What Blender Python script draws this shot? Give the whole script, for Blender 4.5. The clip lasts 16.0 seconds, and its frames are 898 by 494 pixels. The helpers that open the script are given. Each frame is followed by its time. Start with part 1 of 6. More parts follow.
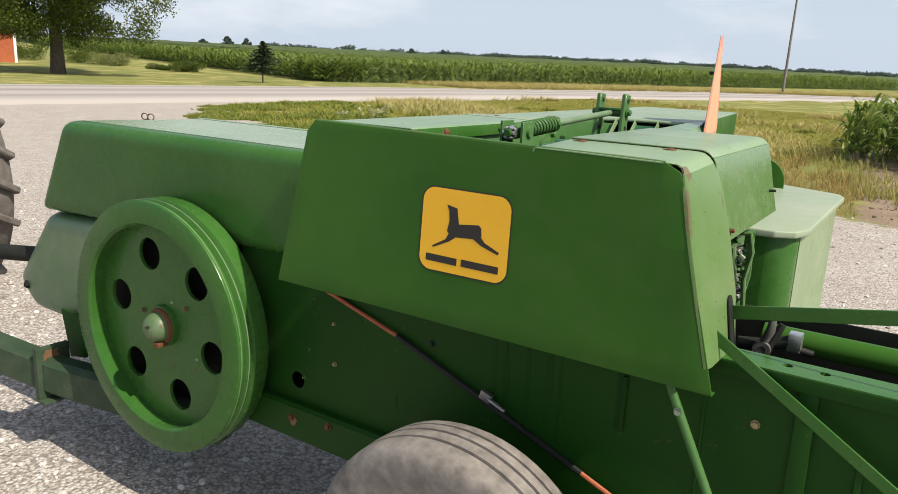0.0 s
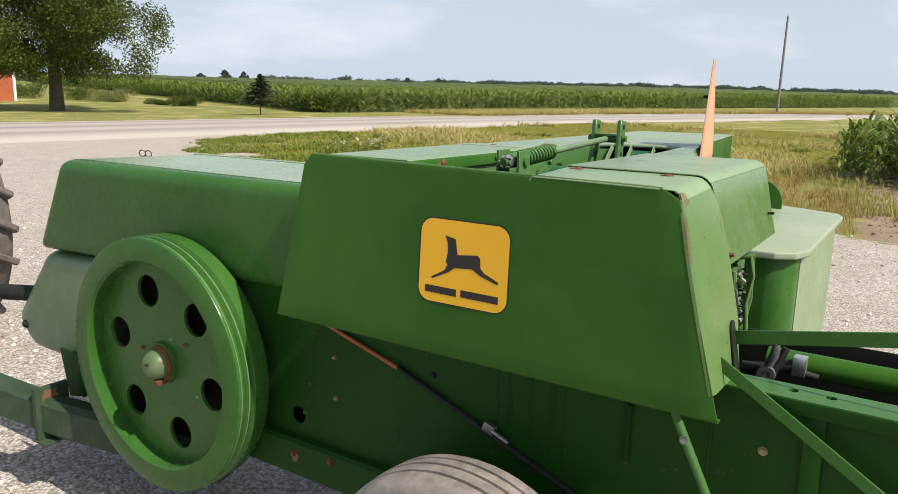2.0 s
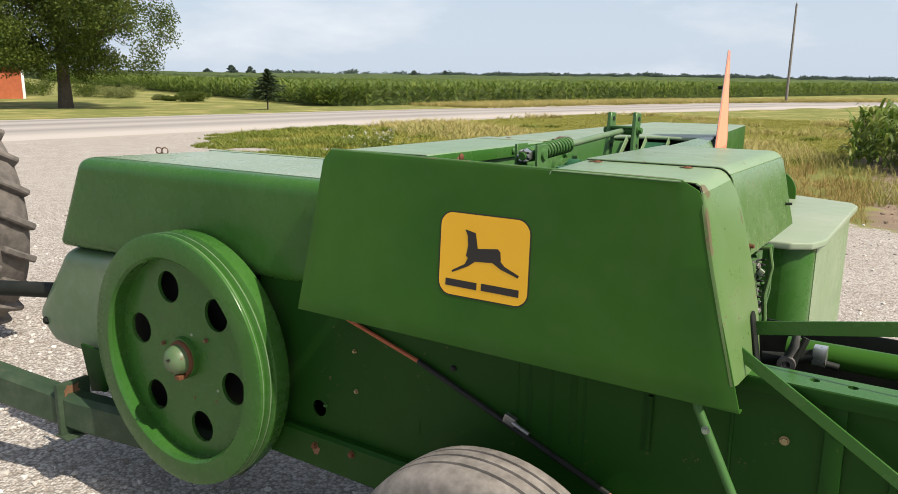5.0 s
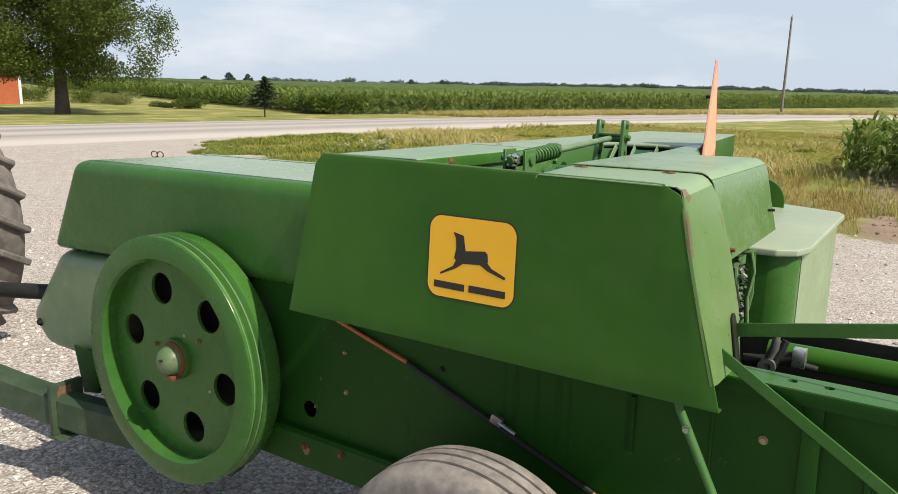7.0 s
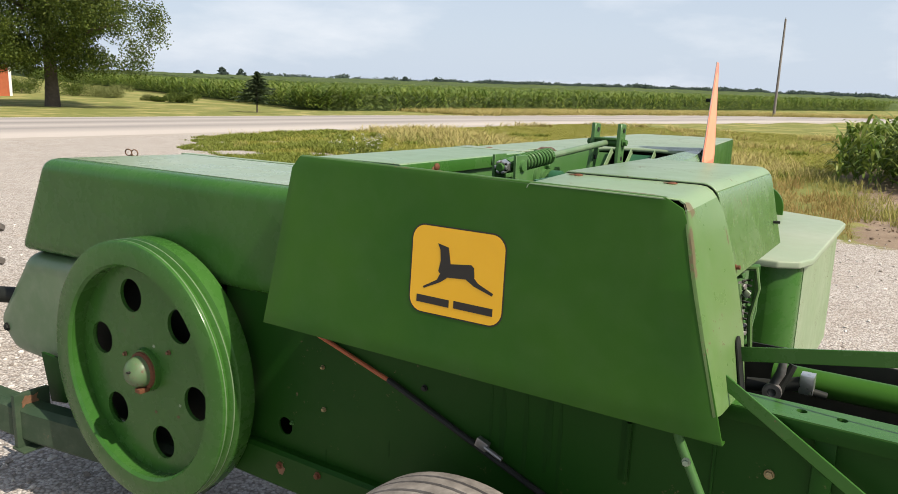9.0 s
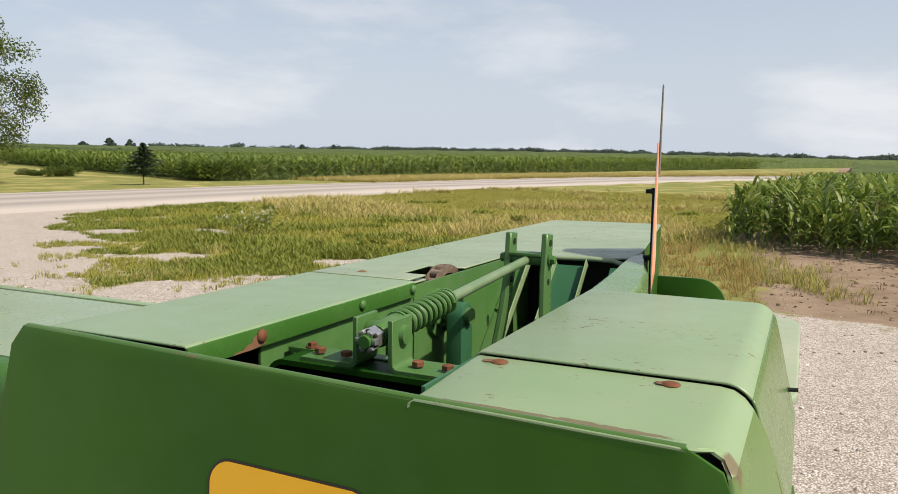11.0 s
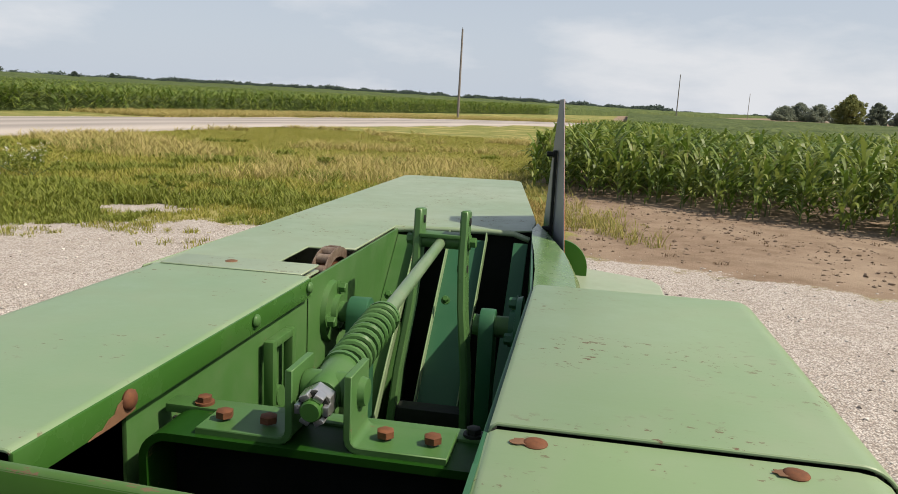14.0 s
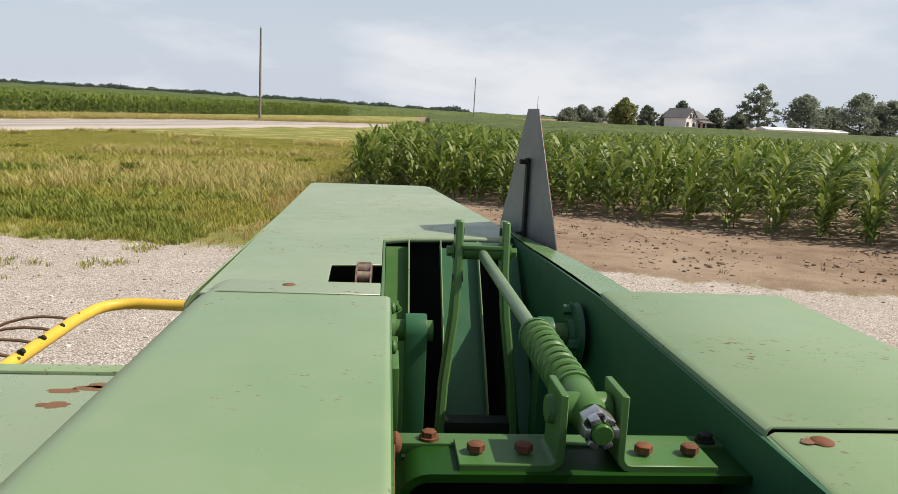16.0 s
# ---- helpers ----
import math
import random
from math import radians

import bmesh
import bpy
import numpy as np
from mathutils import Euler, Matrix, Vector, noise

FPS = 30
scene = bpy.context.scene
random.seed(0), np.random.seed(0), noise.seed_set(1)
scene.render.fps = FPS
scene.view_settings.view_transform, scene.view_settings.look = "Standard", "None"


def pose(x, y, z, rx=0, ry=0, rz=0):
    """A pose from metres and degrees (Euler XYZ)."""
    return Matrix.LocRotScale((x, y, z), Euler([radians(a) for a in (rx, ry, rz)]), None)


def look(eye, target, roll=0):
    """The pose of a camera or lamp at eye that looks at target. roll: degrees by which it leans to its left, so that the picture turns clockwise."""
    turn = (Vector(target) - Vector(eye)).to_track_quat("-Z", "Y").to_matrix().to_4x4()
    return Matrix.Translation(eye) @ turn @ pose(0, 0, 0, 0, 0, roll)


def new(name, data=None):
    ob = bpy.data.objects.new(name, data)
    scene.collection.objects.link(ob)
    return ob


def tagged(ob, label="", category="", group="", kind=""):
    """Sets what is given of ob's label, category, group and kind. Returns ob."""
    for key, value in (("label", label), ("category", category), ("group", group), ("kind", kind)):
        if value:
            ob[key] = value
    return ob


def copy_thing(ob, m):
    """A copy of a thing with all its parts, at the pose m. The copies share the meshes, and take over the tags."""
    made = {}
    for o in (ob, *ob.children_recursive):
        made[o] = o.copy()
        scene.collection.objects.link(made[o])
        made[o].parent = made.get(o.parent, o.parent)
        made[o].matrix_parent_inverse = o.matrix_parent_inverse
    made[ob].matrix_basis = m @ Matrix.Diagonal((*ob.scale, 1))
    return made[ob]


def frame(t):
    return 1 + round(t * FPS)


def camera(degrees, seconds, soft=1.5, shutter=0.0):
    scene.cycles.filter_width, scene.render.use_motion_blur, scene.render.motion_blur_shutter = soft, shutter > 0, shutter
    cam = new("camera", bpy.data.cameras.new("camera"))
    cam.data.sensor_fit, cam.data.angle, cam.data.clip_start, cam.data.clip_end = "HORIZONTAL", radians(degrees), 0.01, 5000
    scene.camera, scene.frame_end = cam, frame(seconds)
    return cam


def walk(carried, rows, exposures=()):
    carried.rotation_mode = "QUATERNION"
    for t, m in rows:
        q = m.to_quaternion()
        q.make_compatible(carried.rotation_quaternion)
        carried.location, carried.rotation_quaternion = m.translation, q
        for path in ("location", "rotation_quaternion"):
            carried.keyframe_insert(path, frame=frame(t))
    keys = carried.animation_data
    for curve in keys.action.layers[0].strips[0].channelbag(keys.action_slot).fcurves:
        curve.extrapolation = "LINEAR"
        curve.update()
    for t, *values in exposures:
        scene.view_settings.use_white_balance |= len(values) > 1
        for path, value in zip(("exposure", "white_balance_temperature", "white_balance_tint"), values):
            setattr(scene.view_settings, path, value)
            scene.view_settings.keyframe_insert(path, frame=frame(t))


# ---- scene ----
cam = camera(61.8, 16.0, 0.75)
PATH = [
    (0, (0.974, -1.811, 1.559), (-0.084, -0.178, 1.097), 2.7),
    (0.5, (0.973, -1.797, 1.56), (-0.094, -0.168, 1.105), 2.2),
    (1, (0.956, -1.793, 1.563), (-0.094, -0.148, 1.123), 1.8),
    (1.5, (0.975, -1.792, 1.564), (-0.077, -0.143, 1.147), 1.4),
    (2, (0.971, -1.801, 1.568), (-0.098, -0.156, 1.175), 1.3),
    (2.5, (0.96, -1.806, 1.565), (-0.116, -0.166, 1.178), 1.6),
    (3, (0.978, -1.814, 1.563), (-0.105, -0.179, 1.172), 1.4),
    (3.5, (0.95, -1.815, 1.562), (-0.135, -0.182, 1.164), 1.4),
    (4, (0.951, -1.823, 1.57), (-0.126, -0.189, 1.156), 0.7),
    (6.5, (0.972, -1.841, 1.575), (-0.119, -0.214, 1.172), 0.8),
    (7, (0.992, -1.853, 1.565), (-0.086, -0.214, 1.176), 1.1),
    (7.5, (0.972, -1.852, 1.562), (-0.099, -0.21, 1.166), 1.1),
    (8, (0.948, -1.852, 1.564), (-0.112, -0.208, 1.148), 1.3),
    (8.2, (0.945, -1.853, 1.55), (-0.122, -0.211, 1.138), 1.6),
    (10.3, (0.783, -1.24, 1.626), (-0.194, 0.475, 1.303), 1.6),
    (10.5, (0.734, -1.166, 1.627), (-0.213, 0.571, 1.335), 1.2),
    (11, (0.579, -0.984, 1.664), (-0.271, 0.812, 1.444), 0.7),
    (11.5, (0.505, -0.852, 1.662), (-0.188, 1.015, 1.477), 1.9),
    (12, (0.418, -0.717, 1.661), (-0.271, 1.145, 1.421), 2.7),
    (12.5, (0.321, -0.677, 1.674), (-0.338, 1.185, 1.361), 3.1),
    (13, (0.223, -0.703, 1.68), (-0.264, 1.211, 1.365), 1.4),
    (13.5, (0.215, -0.703, 1.697), (-0.157, 1.229, 1.338), 3.0),
    (14, (0.244, -0.706, 1.695), (-0.093, 1.232, 1.333), 2.7),
    (14.5, (0.2, -0.703, 1.687), (-0.101, 1.241, 1.329), 3.3),
    (15, (0.133, -0.707, 1.678), (-0.148, 1.241, 1.324), 3.1),
    (15.5, (0.001, -0.697, 1.664), (-0.106, 1.27, 1.315), 3.8),
    (16, (-0.215, -0.724, 1.695), (-0.043, 1.241, 1.359), 2.7),
]
walk(cam, [(t, look(eye, target, roll)) for t, eye, target, roll in PATH],
     [(0, 0.16, 6750, 10), (8.2, 0.16, 6750, 10), (10.3, 0.20, 6900, 12), (10.8, 0.14, 7020, 12), (11.5, -0.04, 7020, 12), (14.5, -0.04, 7020, 12), (16, 0.06, 7020, 12)])

# ---- world, sun, exposure ----
SUN_DIR = Vector((0.85, -0.08, 1.0)).normalized()
world = bpy.data.worlds.new("sky")
scene.world = world
world.use_nodes = True
wn, wl = world.node_tree.nodes, world.node_tree.links
wn.clear()
w_out = wn.new("ShaderNodeOutputWorld")
w_bg = wn.new("ShaderNodeBackground")
w_sky = wn.new("ShaderNodeTexSky")
w_sky.sky_type = "NISHITA"
w_sky.sun_disc = False
w_sky.sun_elevation = math.asin(SUN_DIR.z)
w_sky.sun_rotation = math.atan2(SUN_DIR.x, SUN_DIR.y)
w_sky.dust_density = 3.0
w_sky.air_density = 1.0
w_tc = wn.new("ShaderNodeTexCoord")
w_map = wn.new("ShaderNodeMapping")
w_map.inputs["Location"].default_value = (0.42, 0.15, 0.0)
w_map.inputs["Scale"].default_value = (1.0, 1.0, 3.2)
w_noise = wn.new("ShaderNodeTexNoise")
w_noise.inputs["Scale"].default_value = 2.6
w_noise.inputs["Detail"].default_value = 7.0
w_noise.inputs["Roughness"].default_value = 0.55
w_ramp = wn.new("ShaderNodeValToRGB")
w_ramp.color_ramp.elements[0].position = 0.49
w_ramp.color_ramp.elements[1].position = 0.66
w_mix = wn.new("ShaderNodeMixRGB")
w_haze = wn.new("ShaderNodeMixRGB")
w_haze.inputs[2].default_value = (6.6, 7.8, 9.5, 1)
w_mix.inputs[2].default_value = (9.6, 9.85, 10.3, 1)
w_amt = wn.new("ShaderNodeMath")
w_amt.operation = "MULTIPLY"
w_amt.inputs[1].default_value = 0.62
wl.new(w_tc.outputs["Generated"], w_map.inputs[0])
wl.new(w_map.outputs[0], w_noise.inputs["Vector"])
wl.new(w_noise.outputs["Fac"], w_ramp.inputs[0])
wl.new(w_ramp.outputs[0], w_amt.inputs[0])
w_sep = wn.new("ShaderNodeSeparateXYZ")
w_grad = wn.new("ShaderNodeMapRange")
w_grad.inputs["From Min"].default_value, w_grad.inputs["From Max"].default_value = 0.0, 0.62
w_grad.inputs["To Min"].default_value, w_grad.inputs["To Max"].default_value = 0.78, 0.10
wl.new(w_tc.outputs["Generated"], w_sep.inputs[0])
wl.new(w_sep.outputs["Z"], w_grad.inputs["Value"])
wl.new(w_grad.outputs[0], w_haze.inputs[0])
w_thin = wn.new("ShaderNodeMath")
w_thin.operation = "MULTIPLY"
wl.new(w_amt.outputs[0], w_thin.inputs[0])
wl.new(w_grad.outputs[0], w_thin.inputs[1])
wl.new(w_sky.outputs[0], w_haze.inputs[1])
wl.new(w_haze.outputs[0], w_mix.inputs[1])
wl.new(w_thin.outputs[0], w_mix.inputs[0])
wl.new(w_mix.outputs[0], w_bg.inputs[0])
w_bg.inputs[1].default_value = 0.10
wl.new(w_bg.outputs[0], w_out.inputs[0])

sun_data = bpy.data.lights.new("sun", "SUN")
sun_data.energy = 5.0
sun_data.angle = radians(0.6)
sun_data.color = (1.0, 0.93, 0.82)
sun = new("sun", sun_data)
sun.matrix_world = look(SUN_DIR * 50, (0, 0, 0))

Z0 = -0.08  # level of the yard under the machine

# ---- materials ----


def material(name, rough=0.6, metal=0.0, spec=0.5):
    m = bpy.data.materials.new(name)
    m.use_nodes = True
    b = m.node_tree.nodes["Principled BSDF"]
    b.inputs["Roughness"].default_value = rough
    b.inputs["Metallic"].default_value = metal
    b.inputs["Specular IOR Level"].default_value = spec
    return m, m.node_tree.nodes, m.node_tree.links, b


def noise_node(n, l, scale, detail=4, rough=0.55, vec=None):
    t = n.new("ShaderNodeTexNoise")
    t.inputs["Scale"].default_value = scale
    t.inputs["Detail"].default_value = detail
    t.inputs["Roughness"].default_value = rough
    if vec:
        l.new(vec, t.inputs["Vector"])
    return t.outputs["Fac"]


def ramp_node(n, l, fac, stops):
    r = n.new("ShaderNodeValToRGB")
    e = r.color_ramp.elements
    while len(e) < len(stops):
        e.new(0.5)
    for k, (p, c) in zip(e, stops):
        k.position = p
        k.color = (*c, 1) if len(c) == 3 else c
    l.new(fac, r.inputs[0])
    return r.outputs[0]


def mix_node(n, l, fac, a, b, mode="MIX"):
    x = n.new("ShaderNodeMixRGB")
    x.blend_type = mode
    for i, v in enumerate((fac, a, b)):
        if isinstance(v, (int, float)):
            x.inputs[i].default_value = v
        elif isinstance(v, tuple):
            x.inputs[i].default_value = (*v, 1)
        else:
            l.new(v, x.inputs[i])
    return x.outputs[0]


def math_node(n, l, op, a, b=None):
    x = n.new("ShaderNodeMath")
    x.operation = op
    for i, v in enumerate((a, b)):
        if v is None:
            continue
        if isinstance(v, (int, float)):
            x.inputs[i].default_value = v
        else:
            l.new(v, x.inputs[i])
    return x.outputs[0]


def bump_node(n, l, bsdf, height, strength, distance):
    b = n.new("ShaderNodeBump")
    b.inputs["Strength"].default_value = strength
    b.inputs["Distance"].default_value = distance
    l.new(height, b.inputs["Height"])
    l.new(b.outputs[0], bsdf.inputs["Normal"])


def place_node(n):
    return n.new("ShaderNodeTexCoord").outputs["Object"]


def paint(name, col, fade, rough=0.36, wear=0.64, rust=0.70, speck=0.62, dust=0.35, streak=1.0, spec=0.22, stains=()):
    """Old enamel on sheet steel: sun-faded, dusty in patches, chipped to rust here and there."""
    m, n, l, b = material(name, rough, 0.0, spec)
    v = place_node(n)
    big = noise_node(n, l, 2.3, 3, 0.5, v)
    mid = noise_node(n, l, 14, 5, 0.6, v)
    mp = n.new("ShaderNodeMapping")
    mp.inputs["Scale"].default_value = (1.0 / streak, streak, 1.0)
    l.new(v, mp.inputs[0])
    fine = noise_node(n, l, 85, 4, 0.65, mp.outputs[0])
    c = mix_node(n, l, ramp_node(n, l, big, [(0.3, (0, 0, 0)), (0.75, (1, 1, 1))]), col, fade)
    c = mix_node(n, l, math_node(n, l, "MULTIPLY", ramp_node(n, l, mid, [(0.45, (0, 0, 0)), (0.8, (1, 1, 1))]), dust), c, (0.30, 0.33, 0.25))
    chip = math_node(n, l, "MULTIPLY", ramp_node(n, l, fine, [(speck, (0, 0, 0)), (speck + 0.03, (1, 1, 1))]),
                     ramp_node(n, l, mid, [(wear - 0.08, (0, 0, 0)), (wear, (1, 1, 1))]))
    where = ramp_node(n, l, noise_node(n, l, 3.4, 2, 0.5, v), [(0.44, (0, 0, 0)), (0.60, (1, 1, 1))])
    chip = math_node(n, l, "MULTIPLY", chip, where)
    patch = ramp_node(n, l, mid, [(rust, (0, 0, 0)), (rust + 0.02, (1, 1, 1))])
    bad = math_node(n, l, "MAXIMUM", chip, patch)
    for centre, radii in stains:
        sp = n.new("ShaderNodeMapping")
        sp.inputs["Scale"].default_value = tuple(1 / r for r in radii)
        sp.inputs["Location"].default_value = tuple(-a / r for a, r in zip(centre, radii))
        l.new(n.new("ShaderNodeNewGeometry").outputs["Position"], sp.inputs[0])
        far = n.new("ShaderNodeVectorMath")
        far.operation = "LENGTH"
        l.new(sp.outputs[0], far.inputs[0])
        near = math_node(n, l, "SUBTRACT", math_node(n, l, "ADD", math_node(n, l, "MULTIPLY", fine, 1.1), math_node(n, l, "MULTIPLY", mid, 1.3)), far.outputs["Value"])
        bad = math_node(n, l, "MAXIMUM", bad, ramp_node(n, l, near, [(0.10, (0, 0, 0)), (0.40, (0.85, 0.85, 0.85))]))
    c = mix_node(n, l, bad, c, mix_node(n, l, fine, (0.080, 0.060, 0.034), (0.175, 0.122, 0.072)))
    l.new(c, b.inputs["Base Color"])
    r = math_node(n, l, "ADD", math_node(n, l, "MULTIPLY", mid, 0.3), rough - 0.14)
    r = math_node(n, l, "MAXIMUM", r, math_node(n, l, "MULTIPLY", bad, 0.85))
    l.new(r, b.inputs["Roughness"])
    h = math_node(n, l, "ADD", math_node(n, l, "MULTIPLY", big, 3.0), math_node(n, l, "MULTIPLY", fine, 0.05))
    bump_node(n, l, b, h, 0.35, 0.006)
    return m


def plain(name, a, b_col, scale=30, rough=0.6, metal=0.0, bump=0.2, dist=0.002, spec=0.5):
    """A surface that wavers between two colours at two scales, with fine relief."""
    m, n, l, b = material(name, rough, metal, spec)
    v = place_node(n)
    f1, f2 = noise_node(n, l, scale, 5, 0.6, v), noise_node(n, l, scale * 0.13, 3, 0.5, v)
    f = math_node(n, l, "ADD", math_node(n, l, "MULTIPLY", f1, 0.6), math_node(n, l, "MULTIPLY", f2, 0.4))
    l.new(ramp_node(n, l, f, [(0.32, a), (0.68, b_col)]), b.inputs["Base Color"])
    l.new(math_node(n, l, "ADD", math_node(n, l, "MULTIPLY", f1, 0.25), rough - 0.12), b.inputs["Roughness"])
    bump_node(n, l, b, f1, bump, dist)
    return m


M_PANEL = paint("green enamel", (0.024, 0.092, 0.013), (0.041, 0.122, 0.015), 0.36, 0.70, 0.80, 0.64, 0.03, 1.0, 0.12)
# Upward sheets: real fade plus the sky's sheen, both mixed into the colour.
M_TOP = paint("faded green enamel with sky sheen in its colour", (0.174, 0.278, 0.130), (0.240, 0.332, 0.192), 0.34, 0.490, 0.770, 0.600, 0.30, 1.25, 0.45)
M_EDGED = paint("sun-faded green enamel, rusty along its edge", (0.174, 0.278, 0.130), (0.240, 0.332, 0.192), 0.34, 0.530, 0.770, 0.620, 0.30, 1.25, 0.45,
                [((0.30, -0.2215, 1.394), (0.11, 0.0040, 0.02)), ((0.415, -0.2235, 1.391), (0.075, 0.0062, 0.02)), ((0.372, -0.221, 1.392), (0.035, 0.007, 0.02)), ((0.531, -0.222, 1.378), (0.013, 0.017, 0.016))])
# Same paint as the top; the yellower sidelight is mixed into this colour.
M_CORNER = paint("mid-tone green enamel, rusty at its corner", (0.090, 0.178, 0.048), (0.130, 0.212, 0.080), 0.30, 0.60, 0.77, 0.61, 0.12, 1.0, 0.35,
                 [((0.536, -0.221, 1.372), (0.014, 0.018, 0.018)), ((0.551, -0.240, 1.285), (0.016, 0.0045, 0.070)), ((0.560, -0.055, 1.290), (0.020, 0.006, 0.030))])
M_CHAIN = plain("greasy rusty chain steel", (0.10, 0.060, 0.038), (0.34, 0.27, 0.21), 90, 0.5, 0.35)
M_LIP = paint("scraped green enamel", (0.042, 0.112, 0.022), (0.070, 0.150, 0.040), 0.34, 0.56, 0.69, 0.58, 0.10, 2.0, 0.35)
# Hood and cover top: bleached paint, made paler still by sky reflection in the colour.
M_HOOD = paint("chalky green enamel, bleaching and sky sheen in its colour", (0.200, 0.285, 0.166), (0.272, 0.342, 0.226), 0.36, 0.520, 0.77, 0.600, 0.30, 1.25, 0.45)
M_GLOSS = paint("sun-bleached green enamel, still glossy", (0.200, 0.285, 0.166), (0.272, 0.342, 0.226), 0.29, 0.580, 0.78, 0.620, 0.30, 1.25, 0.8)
M_HUB = paint("rust-bitten green enamel", (0.060, 0.130, 0.045), (0.110, 0.165, 0.080), 0.40, 0.54, 0.66, 0.56, 0.2, 1.0, 0.4)
M_MID = paint("mid-tone green enamel", (0.085, 0.178, 0.050), (0.125, 0.215, 0.085), 0.24, 0.58, 0.77, 0.60, 0.15, 1.0, 0.45)
M_COVER = paint("faded green enamel, little chipped", (0.150, 0.257, 0.118), (0.208, 0.302, 0.166), 0.34, 0.580, 0.770, 0.610, 0.30, 1.25, 0.6)
# Shaded copy of the green enamel: sky-blue shade is mixed into the colour.
M_SLOTSHADE = paint("green enamel with bluish shade in its colour", (0.022, 0.098, 0.046), (0.032, 0.122, 0.058), 0.40, 0.70, 0.80, 0.64, 0.03, 1.0, 0.3)
M_BAR = paint("weathered grey-green enamel", (0.024, 0.050, 0.026), (0.046, 0.072, 0.042), 0.50, 0.62, 0.70, 0.60, 0.12)
# Oily green, with the shade low on the machine darkened into it.
M_BODY = paint("oily green enamel darkened with shade", (0.008, 0.048, 0.0045), (0.012, 0.060, 0.006), 0.48, 0.66, 0.74, 0.62, 0.0, 1.0, 0.14)
M_PART = paint("green enamel on castings", (0.042, 0.124, 0.030), (0.066, 0.158, 0.046), 0.40, 0.66, 0.76, 0.62, 0.10)
M_WHEEL = paint("bright green enamel", (0.028, 0.104, 0.017), (0.046, 0.138, 0.026), 0.26, 0.66, 0.77, 0.64, 0.05)
# Lit copy of the green enamel: the sunlight is mixed into the colour.
M_END = paint("green enamel with sunlight in its colour", (0.054, 0.144, 0.042), (0.080, 0.172, 0.060), 0.30, 0.66, 0.78, 0.64, 0.06)
M_PALE = paint("chalky dusty green enamel", (0.25, 0.33, 0.22), (0.32, 0.37, 0.27), 0.42, 0.72, 0.80, 0.66, 0.5)
M_SHIELD = paint("worn green enamel, rubbed pale", (0.085, 0.170, 0.072), (0.150, 0.220, 0.122), 0.34, 0.66, 0.78, 0.64, 0.35, 1.0, 0.45)
# Dark steel parts, and the black that stands in for shade inside.
M_DARK = plain("greasy black steel, also black for shaded insides", (0.009, 0.011, 0.009), (0.022, 0.024, 0.020), 20, 0.60, 0.0, 0.2, 0.002, 0.25)
M_OIL = plain("oil-stained enamel", (0.008, 0.040, 0.005), (0.013, 0.056, 0.007), 30, 0.6, 0.0, 0.2, 0.002, 0.12)
M_STEEL = plain("worn bare steel", (0.22, 0.21, 0.20), (0.42, 0.41, 0.40), 40, 0.42, 0.8)
M_ZINC = plain("zinc-plated steel", (0.55, 0.55, 0.53), (0.75, 0.75, 0.73), 60, 0.3, 0.9, 0.1)
M_RUST = plain("rusty bolt steel", (0.085, 0.032, 0.014), (0.20, 0.074, 0.030), 120, 0.8, 0.15, 0.5, 0.001)
M_BROWN = plain("rust-stained paint", (0.115, 0.056, 0.027), (0.205, 0.108, 0.056), 60, 0.75, 0.0, 0.3, 0.001)
M_RUBBER = plain("dusty tyre rubber", (0.090, 0.082, 0.074), (0.30, 0.275, 0.25), 22, 0.9, 0.0, 0.5, 0.003, 0.2)
M_RUBBER2 = plain("tractor tyre rubber", (0.075, 0.068, 0.062), (0.20, 0.18, 0.16), 16, 0.88, 0.0, 0.4, 0.004, 0.2)
M_YELLOW = plain("yellow enamel", (0.62, 0.40, 0.035), (0.72, 0.50, 0.07), 18, 0.45)
M_DECAL = plain("yellow vinyl", (0.80, 0.43, 0.012), (0.84, 0.47, 0.020), 9, 0.38, 0.0, 0.03)
M_BLACK = plain("black vinyl", (0.010, 0.009, 0.008), (0.016, 0.014, 0.012), 9, 0.4, 0.0, 0.03)
M_ORANGE = plain("fluorescent orange sheet", (0.85, 0.34, 0.19), (0.90, 0.43, 0.27), 25, 0.5, 0.0, 0.1)
M_REDTAPE = plain("faded red reflective border", (0.66, 0.20, 0.12), (0.76, 0.29, 0.19), 25, 0.4)
M_ALU = plain("weathered aluminium sheet", (0.14, 0.15, 0.17), (0.24, 0.25, 0.27), 25, 0.5, 0.5)
M_BRASS = plain("brassy zinc rivet", (0.20, 0.155, 0.07), (0.36, 0.29, 0.15), 60, 0.5, 0.4)
M_RODRED = plain("rusty red rod", (0.34, 0.085, 0.03), (0.45, 0.13, 0.05), 60, 0.6)

# ---- mesh helpers ----


def spot(ob):
    v = Vector((0, 0, 0))
    while ob:
        v += ob.location
        ob = ob.parent
    return v


def finish(me, mat, angle=38):
    me.materials.append(mat)
    me.polygons.foreach_set("use_smooth", [True] * len(me.polygons))
    me.set_sharp_from_angle(angle=radians(angle))
    me.update()


